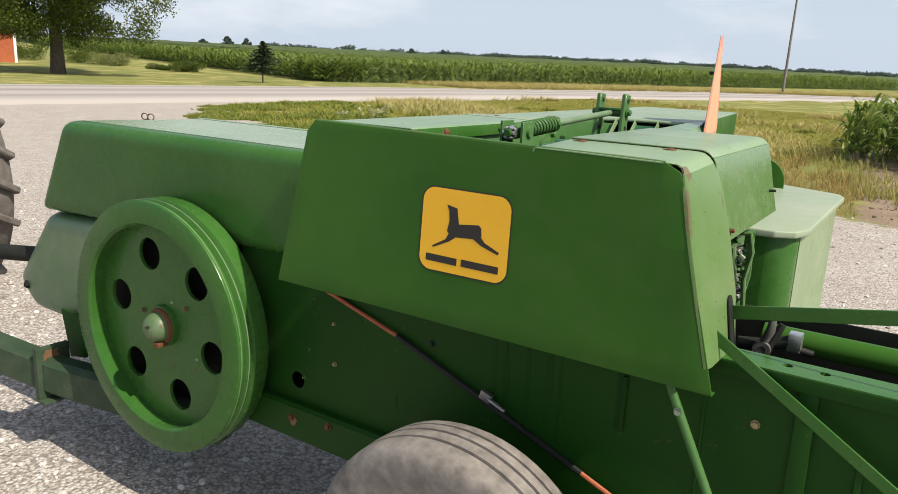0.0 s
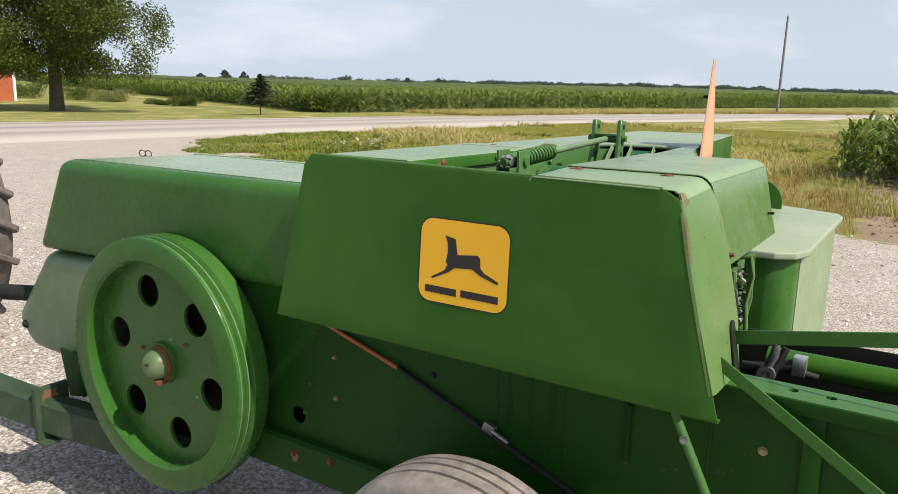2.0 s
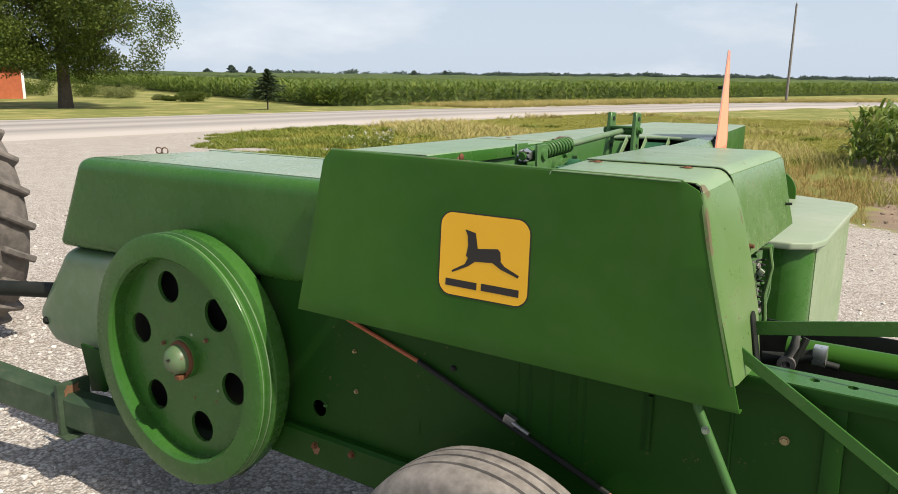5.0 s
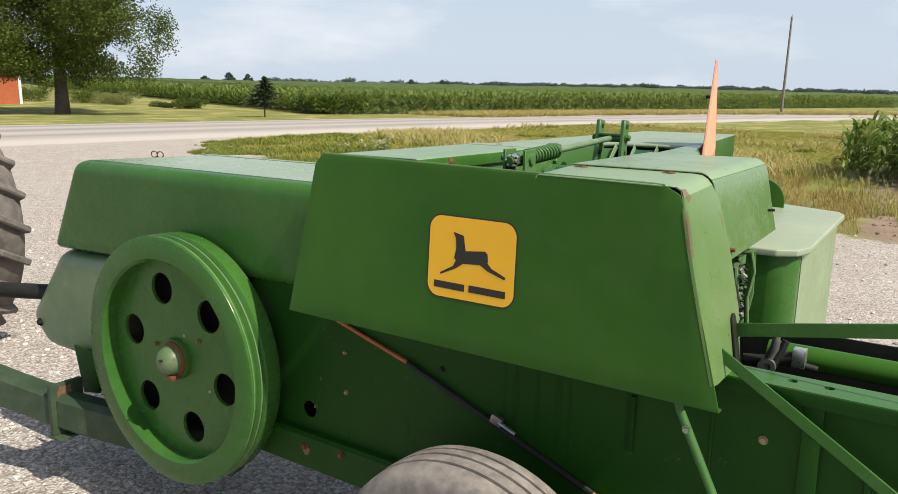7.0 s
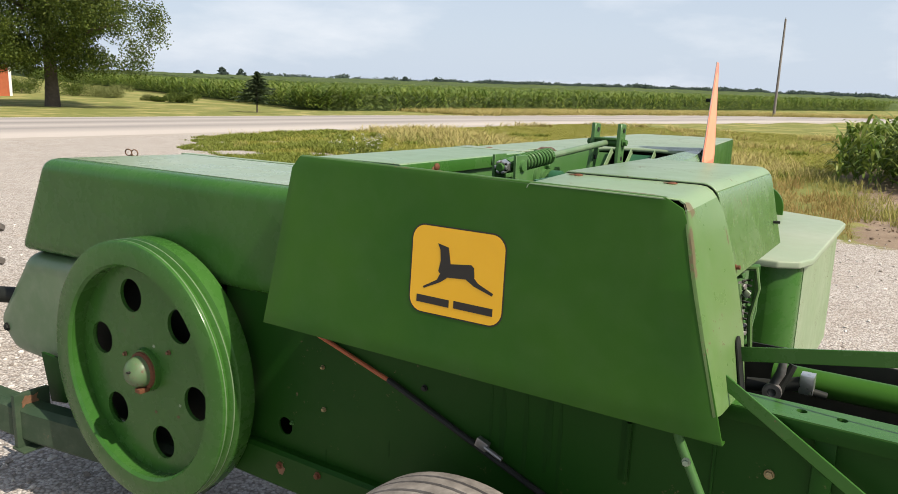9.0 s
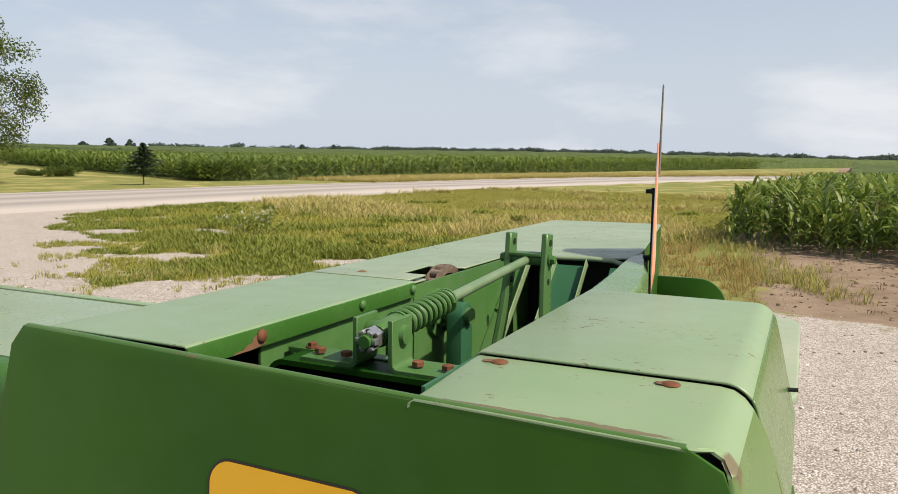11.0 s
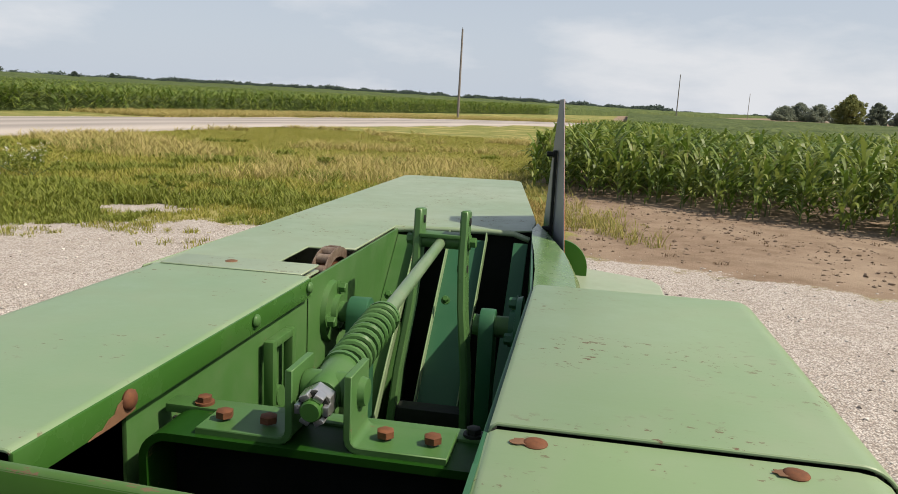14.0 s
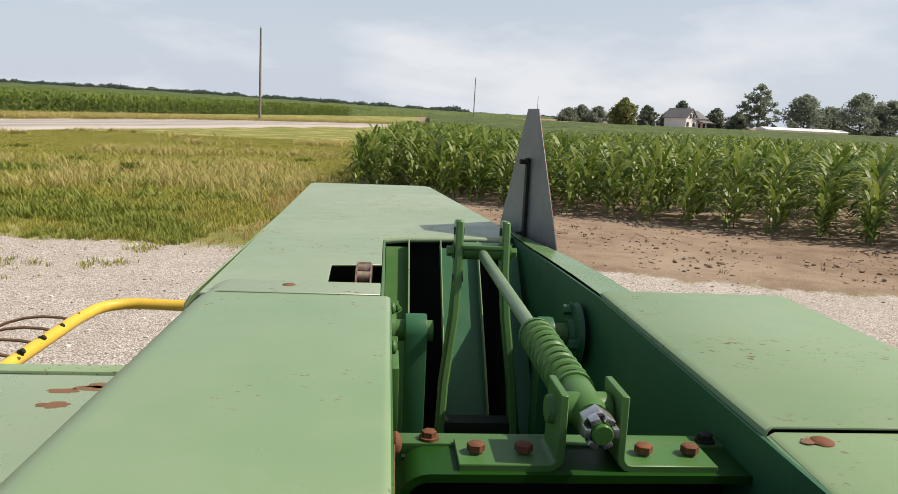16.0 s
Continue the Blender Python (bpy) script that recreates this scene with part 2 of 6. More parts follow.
def part(name, bm, mat, parent=None, label=""):
    """Links a bmesh, in world places, as one mesh object under a thing or a part."""
    if parent:
        bm.transform(Matrix.Translation(-spot(parent)))
    me = bpy.data.meshes.new(name)
    bmesh.ops.recalc_face_normals(bm, faces=bm.faces)
    bm.to_mesh(me)
    bm.free()
    finish(me, mat)
    ob = new(name, me)
    if parent:
        ob.parent = parent
    return tagged(ob, label)


def thing(name, place, label, category, group="", kind=""):
    ob = new(name)
    ob.empty_display_size = 0.1
    ob.location = place
    return tagged(ob, label, category, group, kind)


def raw(name, verts, faces, mat, parent=None, label="", smooth=True):
    me = bpy.data.meshes.new(name)
    me.from_pydata([tuple(v) for v in verts], [], [tuple(f) for f in faces])
    if smooth:
        finish(me, mat)
    else:
        me.materials.append(mat)
    ob = new(name, me)
    if parent:
        ob.parent = parent
    return tagged(ob, label)


def soften(bm, width, seg=2, least=30):
    edges = [e for e in bm.edges if len(e.link_faces) == 2 and e.calc_face_angle(0) > radians(least)]
    if width > 0 and edges:
        bmesh.ops.bevel(bm, geom=edges, offset=width, segments=seg, profile=0.6, affect="EDGES", clamp_overlap=True)
    return bm


def merge(*bms):
    out = bms[0]
    for b in bms[1:]:
        me = bpy.data.meshes.new("t")
        b.to_mesh(me)
        b.free()
        out.from_mesh(me)
        bpy.data.meshes.remove(me)
    return out


def box(x0, x1, y0, y1, z0, z1, bev=0.003, seg=2):
    bm = bmesh.new()
    bmesh.ops.create_cube(bm, size=1, matrix=Matrix.LocRotScale(((x0 + x1) / 2, (y0 + y1) / 2, (z0 + z1) / 2), None, (abs(x1 - x0), abs(y1 - y0), abs(z1 - z0))))
    return soften(bm, bev, seg)


def turned(bm, at, rx=0, ry=0, rz=0):
    bm.transform(Matrix.Translation(at) @ pose(0, 0, 0, rx, ry, rz) @ Matrix.Translation(-Vector(at)))
    return bm


def prism(pts, axis, a, b, bev=0.002, seg=2, least=30):
    """A polygon, extruded along an axis from a to b. pts are the two other coordinates, in axis order."""
    bm = bmesh.new()

    def p3(u, v, w):
        return {"x": (w, u, v), "y": (u, w, v), "z": (u, v, w)}[axis]

    lo, hi = [bm.verts.new(p3(u, v, a)) for u, v in pts], [bm.verts.new(p3(u, v, b)) for u, v in pts]
    bm.faces.new(lo), bm.faces.new(hi[::-1])
    for i in range(len(pts)):
        j = (i + 1) % len(pts)
        bm.faces.new((lo[i], lo[j], hi[j], hi[i]))
    bmesh.ops.recalc_face_normals(bm, faces=bm.faces)
    return soften(bm, bev, seg, least)


def bent(line, axis, a, b, thick=0.004, bev=0.0012):
    """Sheet steel folded along a line and extruded along an axis."""
    pts = [Vector(p) for p in line]
    left, right = [], []
    for i, p in enumerate(pts):
        d = (pts[min(i + 1, len(pts) - 1)] - pts[max(i - 1, 0)]).normalized()
        nrm = Vector((-d.y, d.x)) * thick / 2
        left.append(p + nrm), right.append(p - nrm)
    return prism([tuple(p) for p in left + right[::-1]], axis, a, b, bev, 1, 50)


def arc(cx, cy, r, a0, a1, n=6):
    return [(cx + r * math.cos(radians(a0 + (a1 - a0) * i / n)), cy + r * math.sin(radians(a0 + (a1 - a0) * i / n))) for i in range(n + 1)]


def tube(pts, r, seg=12, caps=True):
    """A round bar along points; r may be one radius or one for each point."""
    bm = bmesh.new()
    pts = [Vector(p) for p in pts]
    rs = r if isinstance(r, (list, tuple)) else [r] * len(pts)
    rings, up = [], None
    for i, p in enumerate(pts):
        d = (pts[min(i + 1, len(pts) - 1)] - pts[max(i - 1, 0)]).normalized()
        if up is None:
            up = d.orthogonal().normalized()
        up = (up - d * up.dot(d)).normalized()
        side = d.cross(up)
        rings.append([bm.verts.new(p + (up * math.cos(2 * math.pi * k / seg) + side * math.sin(2 * math.pi * k / seg)) * rs[i]) for k in range(seg)])
    for a, b in zip(rings, rings[1:]):
        for k in range(seg):
            bm.faces.new((a[k], a[(k + 1) % seg], b[(k + 1) % seg], b[k]))
    if caps:
        bm.faces.new(rings[0][::-1]), bm.faces.new(rings[-1])
    return bm


def strap(pts, wide, thick, across):
    """A flat bar along points; across: the direction of its width."""
    bm = bmesh.new()
    pts, w = [Vector(p) for p in pts], Vector(across).normalized()
    rings = []
    for i, p in enumerate(pts):
        d = (pts[min(i + 1, len(pts) - 1)] - pts[max(i - 1, 0)]).normalized()
        ww = (w - d * w.dot(d)).normalized() * wide / 2
        t = d.cross(ww).normalized() * thick / 2
        rings.append([bm.verts.new(p + q) for q in (ww + t, ww - t, -ww - t, -ww + t)])
    for a, b in zip(rings, rings[1:]):
        for k in range(4):
            bm.faces.new((a[k], a[(k + 1) % 4], b[(k + 1) % 4], b[k]))
    bm.faces.new(rings[0][::-1]), bm.faces.new(rings[-1])
    bmesh.ops.recalc_face_normals(bm, faces=bm.faces)
    return soften(bm, min(thick, wide) * 0.22, 1)


def lathe(profile, at, axis="y", seg=48):
    """A closed outline of (radius, along) turned round an axis through at."""
    bm = bmesh.new()
    rings = []
    for k in range(seg):
        a = 2 * math.pi * k / seg
        c, s = math.cos(a), math.sin(a)
        ring = []
        for r, h in profile:
            v = {"y": (r * c, h, r * s), "x": (h, r * c, r * s), "z": (r * c, r * s, h)}[axis]
            ring.append(bm.verts.new(Vector(at) + Vector(v)))
        rings.append(ring)
    m = len(profile)
    for k in range(seg):
        a, b = rings[k], rings[(k + 1) % seg]
        for i in range(m):
            j = (i + 1) % m
            f = [a[i], a[j], b[j], b[i]]
            if len({tuple(round(x, 6) for x in v.co) for v in f}) == 4:
                bm.faces.new(f)
            else:
                bm.faces.new((a[i], a[j], b[j]) if (a[i].co - b[i].co).length < 1e-6 else (a[i], a[j], b[i]))
    bmesh.ops.remove_doubles(bm, verts=bm.verts, dist=1e-6)
    return bm


def hexbolt(at, normal, r=0.011, high=0.008, washer=True, sides=6):
    """A bolt head on a washer, standing on a surface."""
    bm = bmesh.new()
    q = Vector(normal).to_track_quat("Z", "Y").to_matrix().to_4x4()
    m = Matrix.Translation(at) @ q
    if washer:
        bmesh.ops.create_cone(bm, cap_ends=True, segments=14, radius1=r * 1.35, radius2=r * 1.35, depth=0.003, matrix=m @ Matrix.Translation((0, 0, 0.0015)))
    bmesh.ops.create_cone(bm, cap_ends=True, segments=sides, radius1=r, radius2=r, depth=high, matrix=m @ Matrix.Translation((0, 0, high / 2 + 0.003)) @ pose(0, 0, 0, 0, 0, 17))
    bmesh.ops.create_cone(bm, cap_ends=True, segments=sides, radius1=r, radius2=r * 0.8, depth=high * 0.15, matrix=m @ Matrix.Translation((0, 0, high * 1.07 + 0.003)) @ pose(0, 0, 0, 0, 0, 17))
    return bm


def domebolt(at, normal, r=0.013, flat=0.45):
    bm = bmesh.new()
    q = Vector(normal).to_track_quat("Z", "Y").to_matrix().to_4x4()
    bmesh.ops.create_uvsphere(bm, u_segments=16, v_segments=8, radius=r, matrix=Matrix.Translation(at) @ q @ Matrix.Diagonal((1, 1, flat, 1)))
    return bm


def ring_pts(cx, cz, r, n=24):
    return [(cx + r * math.cos(2 * math.pi * k / n), cz + r * math.sin(2 * math.pi * k / n)) for k in range(n)]


def plate(outer, holes, axis, a, b, bev=0.0):
    """A flat plate with holes through it."""
    bm = bmesh.new()

    def p3(u, v, w):
        return {"x": (w, u, v), "y": (u, w, v), "z": (u, v, w)}[axis]

    edges = []
    for loop in [outer] + list(holes):
        vs = [bm.verts.new(p3(u, v, a)) for u, v in loop]
        edges += [bm.edges.new((vs[i], vs[(i + 1) % len(vs)])) for i in range(len(vs))]
    bmesh.ops.triangle_fill(bm, edges=edges, use_beauty=True, use_dissolve=False)
    got = bmesh.ops.extrude_face_region(bm, geom=list(bm.faces))
    shift = Vector(p3(0, 0, b)) - Vector(p3(0, 0, a))
    for v in got["geom"]:
        if isinstance(v, bmesh.types.BMVert):
            v.co += shift
    bmesh.ops.recalc_face_normals(bm, faces=bm.faces)
    return soften(bm, bev, 1, 50)


def rounded(x0, x1, z0, z1, r, n=5):
    return arc(x1 - r, z1 - r, r, 0, 90, n) + arc(x0 + r, z1 - r, r, 90, 180, n) + arc(x0 + r, z0 + r, r, 180, 270, n) + arc(x1 - r, z0 + r, r, 270, 360, n)


def blob(cx, cy, rx, ry, seed, n=22):
    """An uneven patch outline."""
    out = []
    for k in range(n):
        a = 2 * math.pi * k / n
        w = 0.80 + 0.38 * noise.noise((math.cos(a) * 1.7 + seed, math.sin(a) * 1.7, seed * 3.1)) + 0.25 * noise.noise((math.cos(a) * 5 + seed, math.sin(a) * 5, 1.0))
        out.append((cx + rx * w * math.cos(a), cy + ry * w * math.sin(a)))
    return out


# ---- the baler ----
baler = thing("hay_baler", (0, 0, Z0), "old green square hay baler with faded paint and rust spots", "hay baler")


def panel_y(x, z):
    """The side panel leans out to its foot and stands out a little at its rear top corner."""
    f = (x + 0.54) / 1.1
    top, foot = -0.210 - 0.033 * f, -0.262 + 0.020 * f
    return top + (foot - top) * (1.40 - z) / 0.49


def panel_top(x):
    return 1.400 - 0.012 * (x + 0.54) / 1.03


def lean(bm, off=0.0):
    """Lays a plate built flat at y = 0 onto the leaning side panel, cut finely enough to follow its twist."""
    xs, zs = [v.co.x for v in bm.verts], [v.co.z for v in bm.verts]
    for axis, ends, step in ((0, (min(xs), max(xs)), 0.08), (2, (min(zs), max(zs)), 0.06)):
        k = math.ceil(ends[0] / step + 0.01)
        while k * step < ends[1] - 0.001:
            at, nor = Vector((0, 0, 0)), Vector((0, 0, 0))
            at[axis], nor[axis] = k * step, 1
            bmesh.ops.bisect_plane(bm, geom=[*bm.verts, *bm.edges, *bm.faces], plane_co=at, plane_no=nor)
            k += 1
    for v in bm.verts:
        v.co.y += panel_y(v.co.x, v.co.z) + off
    return bm


EDGE = [(0.440, 1.3892), (0.462, 1.3890), (0.480, 1.3888), (0.498, 1.3882), (0.512, 1.3855), (0.524, 1.3790), (0.533, 1.3670), (0.541, 1.335), (0.549, 1.296), (0.556, 1.260), (0.570, 1.200), (0.597, 1.090), (0.630, 0.960)]
ROUND = [(0.440, 1.4000), (0.462, 1.4000), (0.480, 1.4000), (0.500, 1.3997), (0.515, 1.3975), (0.528, 1.3895), (0.537, 1.3770), (0.546, 1.348), (0.554, 1.315), (0.564, 1.270), (0.580, 1.200), (0.606, 1.090), (0.636, 0.960)]

# side panel: leaning sheet with a folded top lip and returns at its ends
side = lean(prism([(-0.566, 1.368), (-0.539, 1.400)] + [(0.488, 1.3888), (0.5235, 1.3700)] + [(x - 0.003, z) for x, z in EDGE[7:11]] + [(0.645, 0.900), (-0.638, 0.917)], "y", 0.0, 0.006, 0.002))
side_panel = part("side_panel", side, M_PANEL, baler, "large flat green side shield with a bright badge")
lip_bm = bmesh.new()
lip_rows = []
for x in np.linspace(-0.534, 0.487, 24):
    zt = panel_top(x)
    lip_rows.append([lip_bm.verts.new((x, panel_y(x, zt) + dy, zt + dz)) for dy, dz in ((-0.0002, -0.0035), (0.0000, -0.0012), (0.0010, 0.0008), (0.0028, 0.0022), (0.0055, 0.0028), (0.0085, 0.0026), (0.0095, 0.0004))])
for a, b in zip(lip_rows, lip_rows[1:]):
    for k in range(6):
        lip_bm.faces.new((a[k], b[k], b[k + 1], a[k + 1]))
part("top_lip", lip_bm, M_LIP, side_panel, "worn rounded lip, scraped to rust")
part("end_return", lean(prism([(-0.566, 1.368), (-0.562, 1.368), (-0.634, 0.917), (-0.638, 0.917)], "y", 0.0, 0.05, 0.0005)), M_PANEL, side_panel)
part("bottom_return", lean(prism([(-0.638, 0.917), (0.645, 0.900), (0.645, 0.904), (-0.638, 0.921)], "y", 0.004, 0.022, 0.0005)), M_PANEL, side_panel)
# badge
lx0, lx1, lz0, lz1 = -0.134, 0.131, 1.046, 1.265


def on_badge(u, v):
    return lx0 + (lx1 - lx0) * u, lz0 + (lz1 - lz0) * v


def barrel(x0, x1, z0, z1, r):
    pts = rounded(x0, x1, z0, z1, r, 6)
    cx, cz, hx, hz = (x0 + x1) / 2, (z0 + z1) / 2, (x1 - x0) / 2, (z1 - z0) / 2
    return [(x + 0.004 * (x - cx) / hx * (1 - ((z - cz) / hz) ** 2), z + 0.004 * (z - cz) / hz * (1 - ((x - cx) / hx) ** 2)) for x, z in pts]


badge = part("badge", lean(prism(barrel(lx0, lx1, lz0, lz1, 0.034), "y", -0.0004, 0.0, 0), -0.0004), M_BLACK, side_panel, "yellow badge with a black outline")
part("badge_field", lean(prism(barrel(lx0 + 0.0036, lx1 - 0.0036, lz0 + 0.0036, lz1 - 0.0036, 0.031), "y", -0.0003, 0.0, 0), -0.0011), M_DECAL, badge, "yellow vinyl field")
MARK = [
    [(0.31, 0.50), (0.36, 0.44), (0.60, 0.46), (0.70, 0.50), (0.69, 0.60), (0.66, 0.63), (0.44, 0.60), (0.41, 0.78), (0.29, 0.81), (0.32, 0.74), (0.33, 0.62)],
    [(0.33, 0.47), (0.41, 0.44), (0.34, 0.38), (0.16, 0.28), (0.15, 0.30), (0.30, 0.40)],
    [(0.58, 0.48), (0.68, 0.51), (0.74, 0.44), (0.90, 0.36), (0.89, 0.33), (0.70, 0.40)],
]
for k, shape in enumerate(MARK):
    part("badge_mark", lean(prism([on_badge(u, v) for u, v in shape], "y", -0.0003, 0.0, 0), -0.0017), M_BLACK, badge, "plain black shape")
for u0, u1 in ((0.085, 0.445), (0.495, 0.905)):
    part("badge_bar", lean(prism([on_badge(u0, 0.115), on_badge(u1, 0.110), on_badge(u1, 0.195), on_badge(u0, 0.200)], "y", -0.0003, 0.0, 0), -0.0017), M_BLACK, badge, "plain black bar")

# end sheet, between the side panel and the rear cover


TORN = {0.498: 0.003, 0.512: 0.017, 0.524: 0.016, 0.533: 0.003}


def end_part(rows):
    """Rows of the sheet that turns from the panel's rear edge to the round shoulder of the cover."""
    bm = bmesh.new()
    grid = []
    for (xn, zn), (xf, zf) in rows:
        torn = TORN.get(xn, 0.0)
        lap = 0.006 * min(1.0, max(0.0, (1.375 - zn) / 0.02))
        bulge = 0.016 * math.sin(math.pi * min(1, max(0, (1.36 - zn) / 0.40))) ** 0.7
        ya = panel_y(xn, zn) + torn
        mix = [(xn + (xf - xn) * f, zn + (zf - zn) * f) for f in (0.06, 0.35, 0.72, 1.0)]
        grid.append([bm.verts.new(p) for p in ((xn - lap, ya - 0.0006, zn - 0.001), (xn - 0.002, ya + 0.0004, zn), (xn + 0.0015, ya + 0.005, zn + 0.0006), (mix[0][0] + 0.6 * lap + bulge * 0.1, ya + 0.016, mix[0][1] + 0.0008),
                                               (mix[1][0] + 0.6 * lap + bulge * 0.4, -0.165, mix[1][1]), (mix[2][0] + 0.6 * lap + bulge * 0.7, -0.100, mix[2][1]), (mix[3][0] + 0.6 * lap + bulge, -0.041, mix[3][1]))])
    for a, b in zip(grid, grid[1:]):
        for i in range(6):
            bm.faces.new((a[i], a[i + 1], b[i + 1], b[i]))
    got = bmesh.ops.extrude_face_region(bm, geom=list(bm.faces))
    for v in got["geom"]:
        if isinstance(v, bmesh.types.BMVert):
            v.co.x -= 0.003
            v.co.z -= 0.002
    return bm


end_rows = [((0.1750, 1.382), (0.1750, 1.390)), ((0.1765, 1.388), (0.1765, 1.397)), ((0.182, 1.3916), (0.182, 1.400)), ((0.300, 1.3908), (0.300, 1.400))] + list(zip(EDGE, ROUND))
end_sheet = part("end_sheet", end_part(end_rows[10:]), M_CORNER, baler, "green end sheet, sunlit tone in its colour, with rust-streaked corner")
rear_a = part("rear_cover", end_part(end_rows[:11]), M_EDGED, baler, "faded green top sheet with a rounded shoulder, rusty along its edge")
# Added black box, for the shade seen through the torn corner.
part("corner_filler", box(0.470, 0.527, -0.236, -0.195, 1.345, 1.3615, 0), M_DARK, end_sheet, "added black filler behind the torn corner")

slot_bm = prism([(-0.100, 0.955), (-0.060, 0.955), (-0.062, 1.06)] + arc(-0.082, 1.07, 0.018, 0, 180, 6), "x", 0.0, 0.003, 0.0)
for v in slot_bm.verts:
    v.co.x += 0.6190 + (1.09 - v.co.z) * 0.175
part("end_slot", slot_bm, M_DARK, baler, "dark slot at the foot of the end sheet")
part("end_rust", domebolt((0.572, -0.055, 1.270), (1, 0, 0.3), 0.006, 0.3), M_BROWN, baler)
# rear cover over the twine arm side, in two sheets
RC = [(0.1750, 1.389), (0.1765, 1.396), (0.182, 1.400), (0.440, 1.400)] + arc(0.503, 1.360, 0.040, 90, 18, 8) + [(0.553, 1.325), (0.565, 1.27), (0.584, 1.190)]

RC2 = [(x, z + 0.003) for x, z in RC]
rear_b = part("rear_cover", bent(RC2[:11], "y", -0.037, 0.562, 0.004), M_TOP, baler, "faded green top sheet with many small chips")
# One sheet in two colours: the side's shading is a darker green.
part("cover_side", bent(RC2[10:], "y", -0.037, 0.562, 0.004), M_MID, rear_b, "rounded side, its shading put into a darker green")
# Added black backing and filler give the shade inside the seam.
part("seam_backing", bent([(x - 0.002, z - 0.0075) for x, z in RC[2:]], "y", -0.070, 0.035, 0.003), M_DARK, rear_a, "added black backing behind the seam")
part("seam_filler", box(0.186, 0.446, -0.075, 0.030, 1.350, 1.3860, 0), M_DARK, rear_a, "added black filler under the seam")
part("end_wall", prism([(0.172, 1.30), (0.172, 1.396), (0.44, 1.396)] + arc(0.503, 1.360, 0.034, 90, 18, 6) + [(0.575, 1.192), (0.40, 1.192)], "y", 0.555, 0.560, 0.001), M_PANEL, rear_b)
for x, y in ((0.220, -0.061), (0.444, -0.060)):
    part("washer_bolt", domebolt((x, y, 1.3995), (0, 0, 1), 0.0118, 0.30), M_RUST, rear_a, "rusty dome-head bolt")
    part("rust_halo", prism(blob(x - 0.010, y - 0.002, 0.015, 0.008, x), "z", 1.4002, 1.4008, 0), M_BROWN, rear_a, "rust stain")
part("side_bolt", hexbolt((0.579, 0.02, 1.215), (1, 0, 0.1), 0.0055), M_RUST, rear_b)
part("latch_pin", tube([(0.562, 0.50, 1.258), (0.588, 0.50, 1.260)], 0.004, 8), M_DARK, rear_b)

# front-side cover, along the slot
FC = [(-0.542, 1.215), (-0.532, 1.330)] + arc(-0.482, 1.350, 0.050, 180, 90, 6) + [(-0.213, 1.400)] + arc(-0.210, 1.392, 0.008, 90, 30, 3)
slot_cover = part("slot_cover", bent(FC, "y", -0.200, 0.4885, 0.004), M_COVER, baler, "long faded green top cover beside the slot")
part("cover_flange", box(-0.2060, -0.2005, -0.200, 0.4885, 1.366, 1.3990, 0.002), M_WHEEL, slot_cover, "bright green folded flange")
for y, mat, r in ((-0.042, M_RUST, 0.0115), (0.264, M_PART, 0.010), (0.475, M_PART, 0.010)):
    part("cover_bolt", domebolt((-0.198, y, 1.385), (1, 0, 0), r, 0.55), mat, slot_cover)
part("rust_patch", prism([(-0.108, 1.3675), (-0.094, 1.371), (-0.086, 1.37), (-0.075, 1.377), (-0.066, 1.378), (-0.06, 1.386), (-0.051, 1.389), (-0.046, 1.3935), (-0.03, 1.392), (-0.028, 1.384), (-0.033, 1.377), (-0.031, 1.371), (-0.044, 1.369), (-0.065, 1.3675)], "x", -0.1995, -0.1985, 0), M_BROWN, slot_cover, "flaking rust patch")

# far hood over the feeder
HZ = 1.394
hood_top = plate([(-0.518, 0.512), (-0.540, 2.570), (-0.510, 2.600), (-0.055, 2.640), (-0.022, 2.600), (0.105, 1.560), (0.125, 1.380), (0.125, 1.225), (0.080, 1.205), (-0.219, 1.150), (-0.219, 0.800), (-0.320, 0.785), (-0.314, 0.585), (-0.219, 0.578), (-0.219, 0.512)], [], "z", HZ - 0.005, HZ, 0.0015)
far_hood = part("feeder_hood", hood_top, M_HOOD, baler, "long pale green feeder hood with a cut-out for the chain")
part("hood_side", bent([(-0.530, HZ - 0.004), (-0.540, HZ - 0.02), (-0.552, 1.10)], "y", 0.512, 2.570, 0.004), M_TOP, far_hood)
part("hood_side", prism([(-0.540, 2.570), (-0.510, 2.602), (-0.055, 2.643), (-0.022, 2.600), (-0.026, 2.598), (-0.057, 2.638), (-0.508, 2.597), (-0.536, 2.568)], "z", 1.08, HZ - 0.002, 0.001), M_TOP, far_hood)
part("hood_side", prism([(-0.022, 2.600), (0.105, 1.560), (0.125, 1.380), (0.121, 1.380), (0.101, 1.558), (-0.026, 2.598)], "z", 1.08, HZ - 0.002, 0.001), M_PANEL, far_hood)
part("slot_lip", tube([(-0.222, 1.146, 1.384), (-0.15, 1.160, 1.389), (0.02, 1.190, 1.389), (0.080, 1.200, 1.386), (0.120, 1.205, 1.372)], 0.0075, 10), M_HOOD, far_hood, "rolled lip at the end of the slot")
part("cover_washer", domebolt((-0.375, 0.545, 1.4020), (0, 0, 1), 0.013, 0.35), M_BROWN, far_hood)
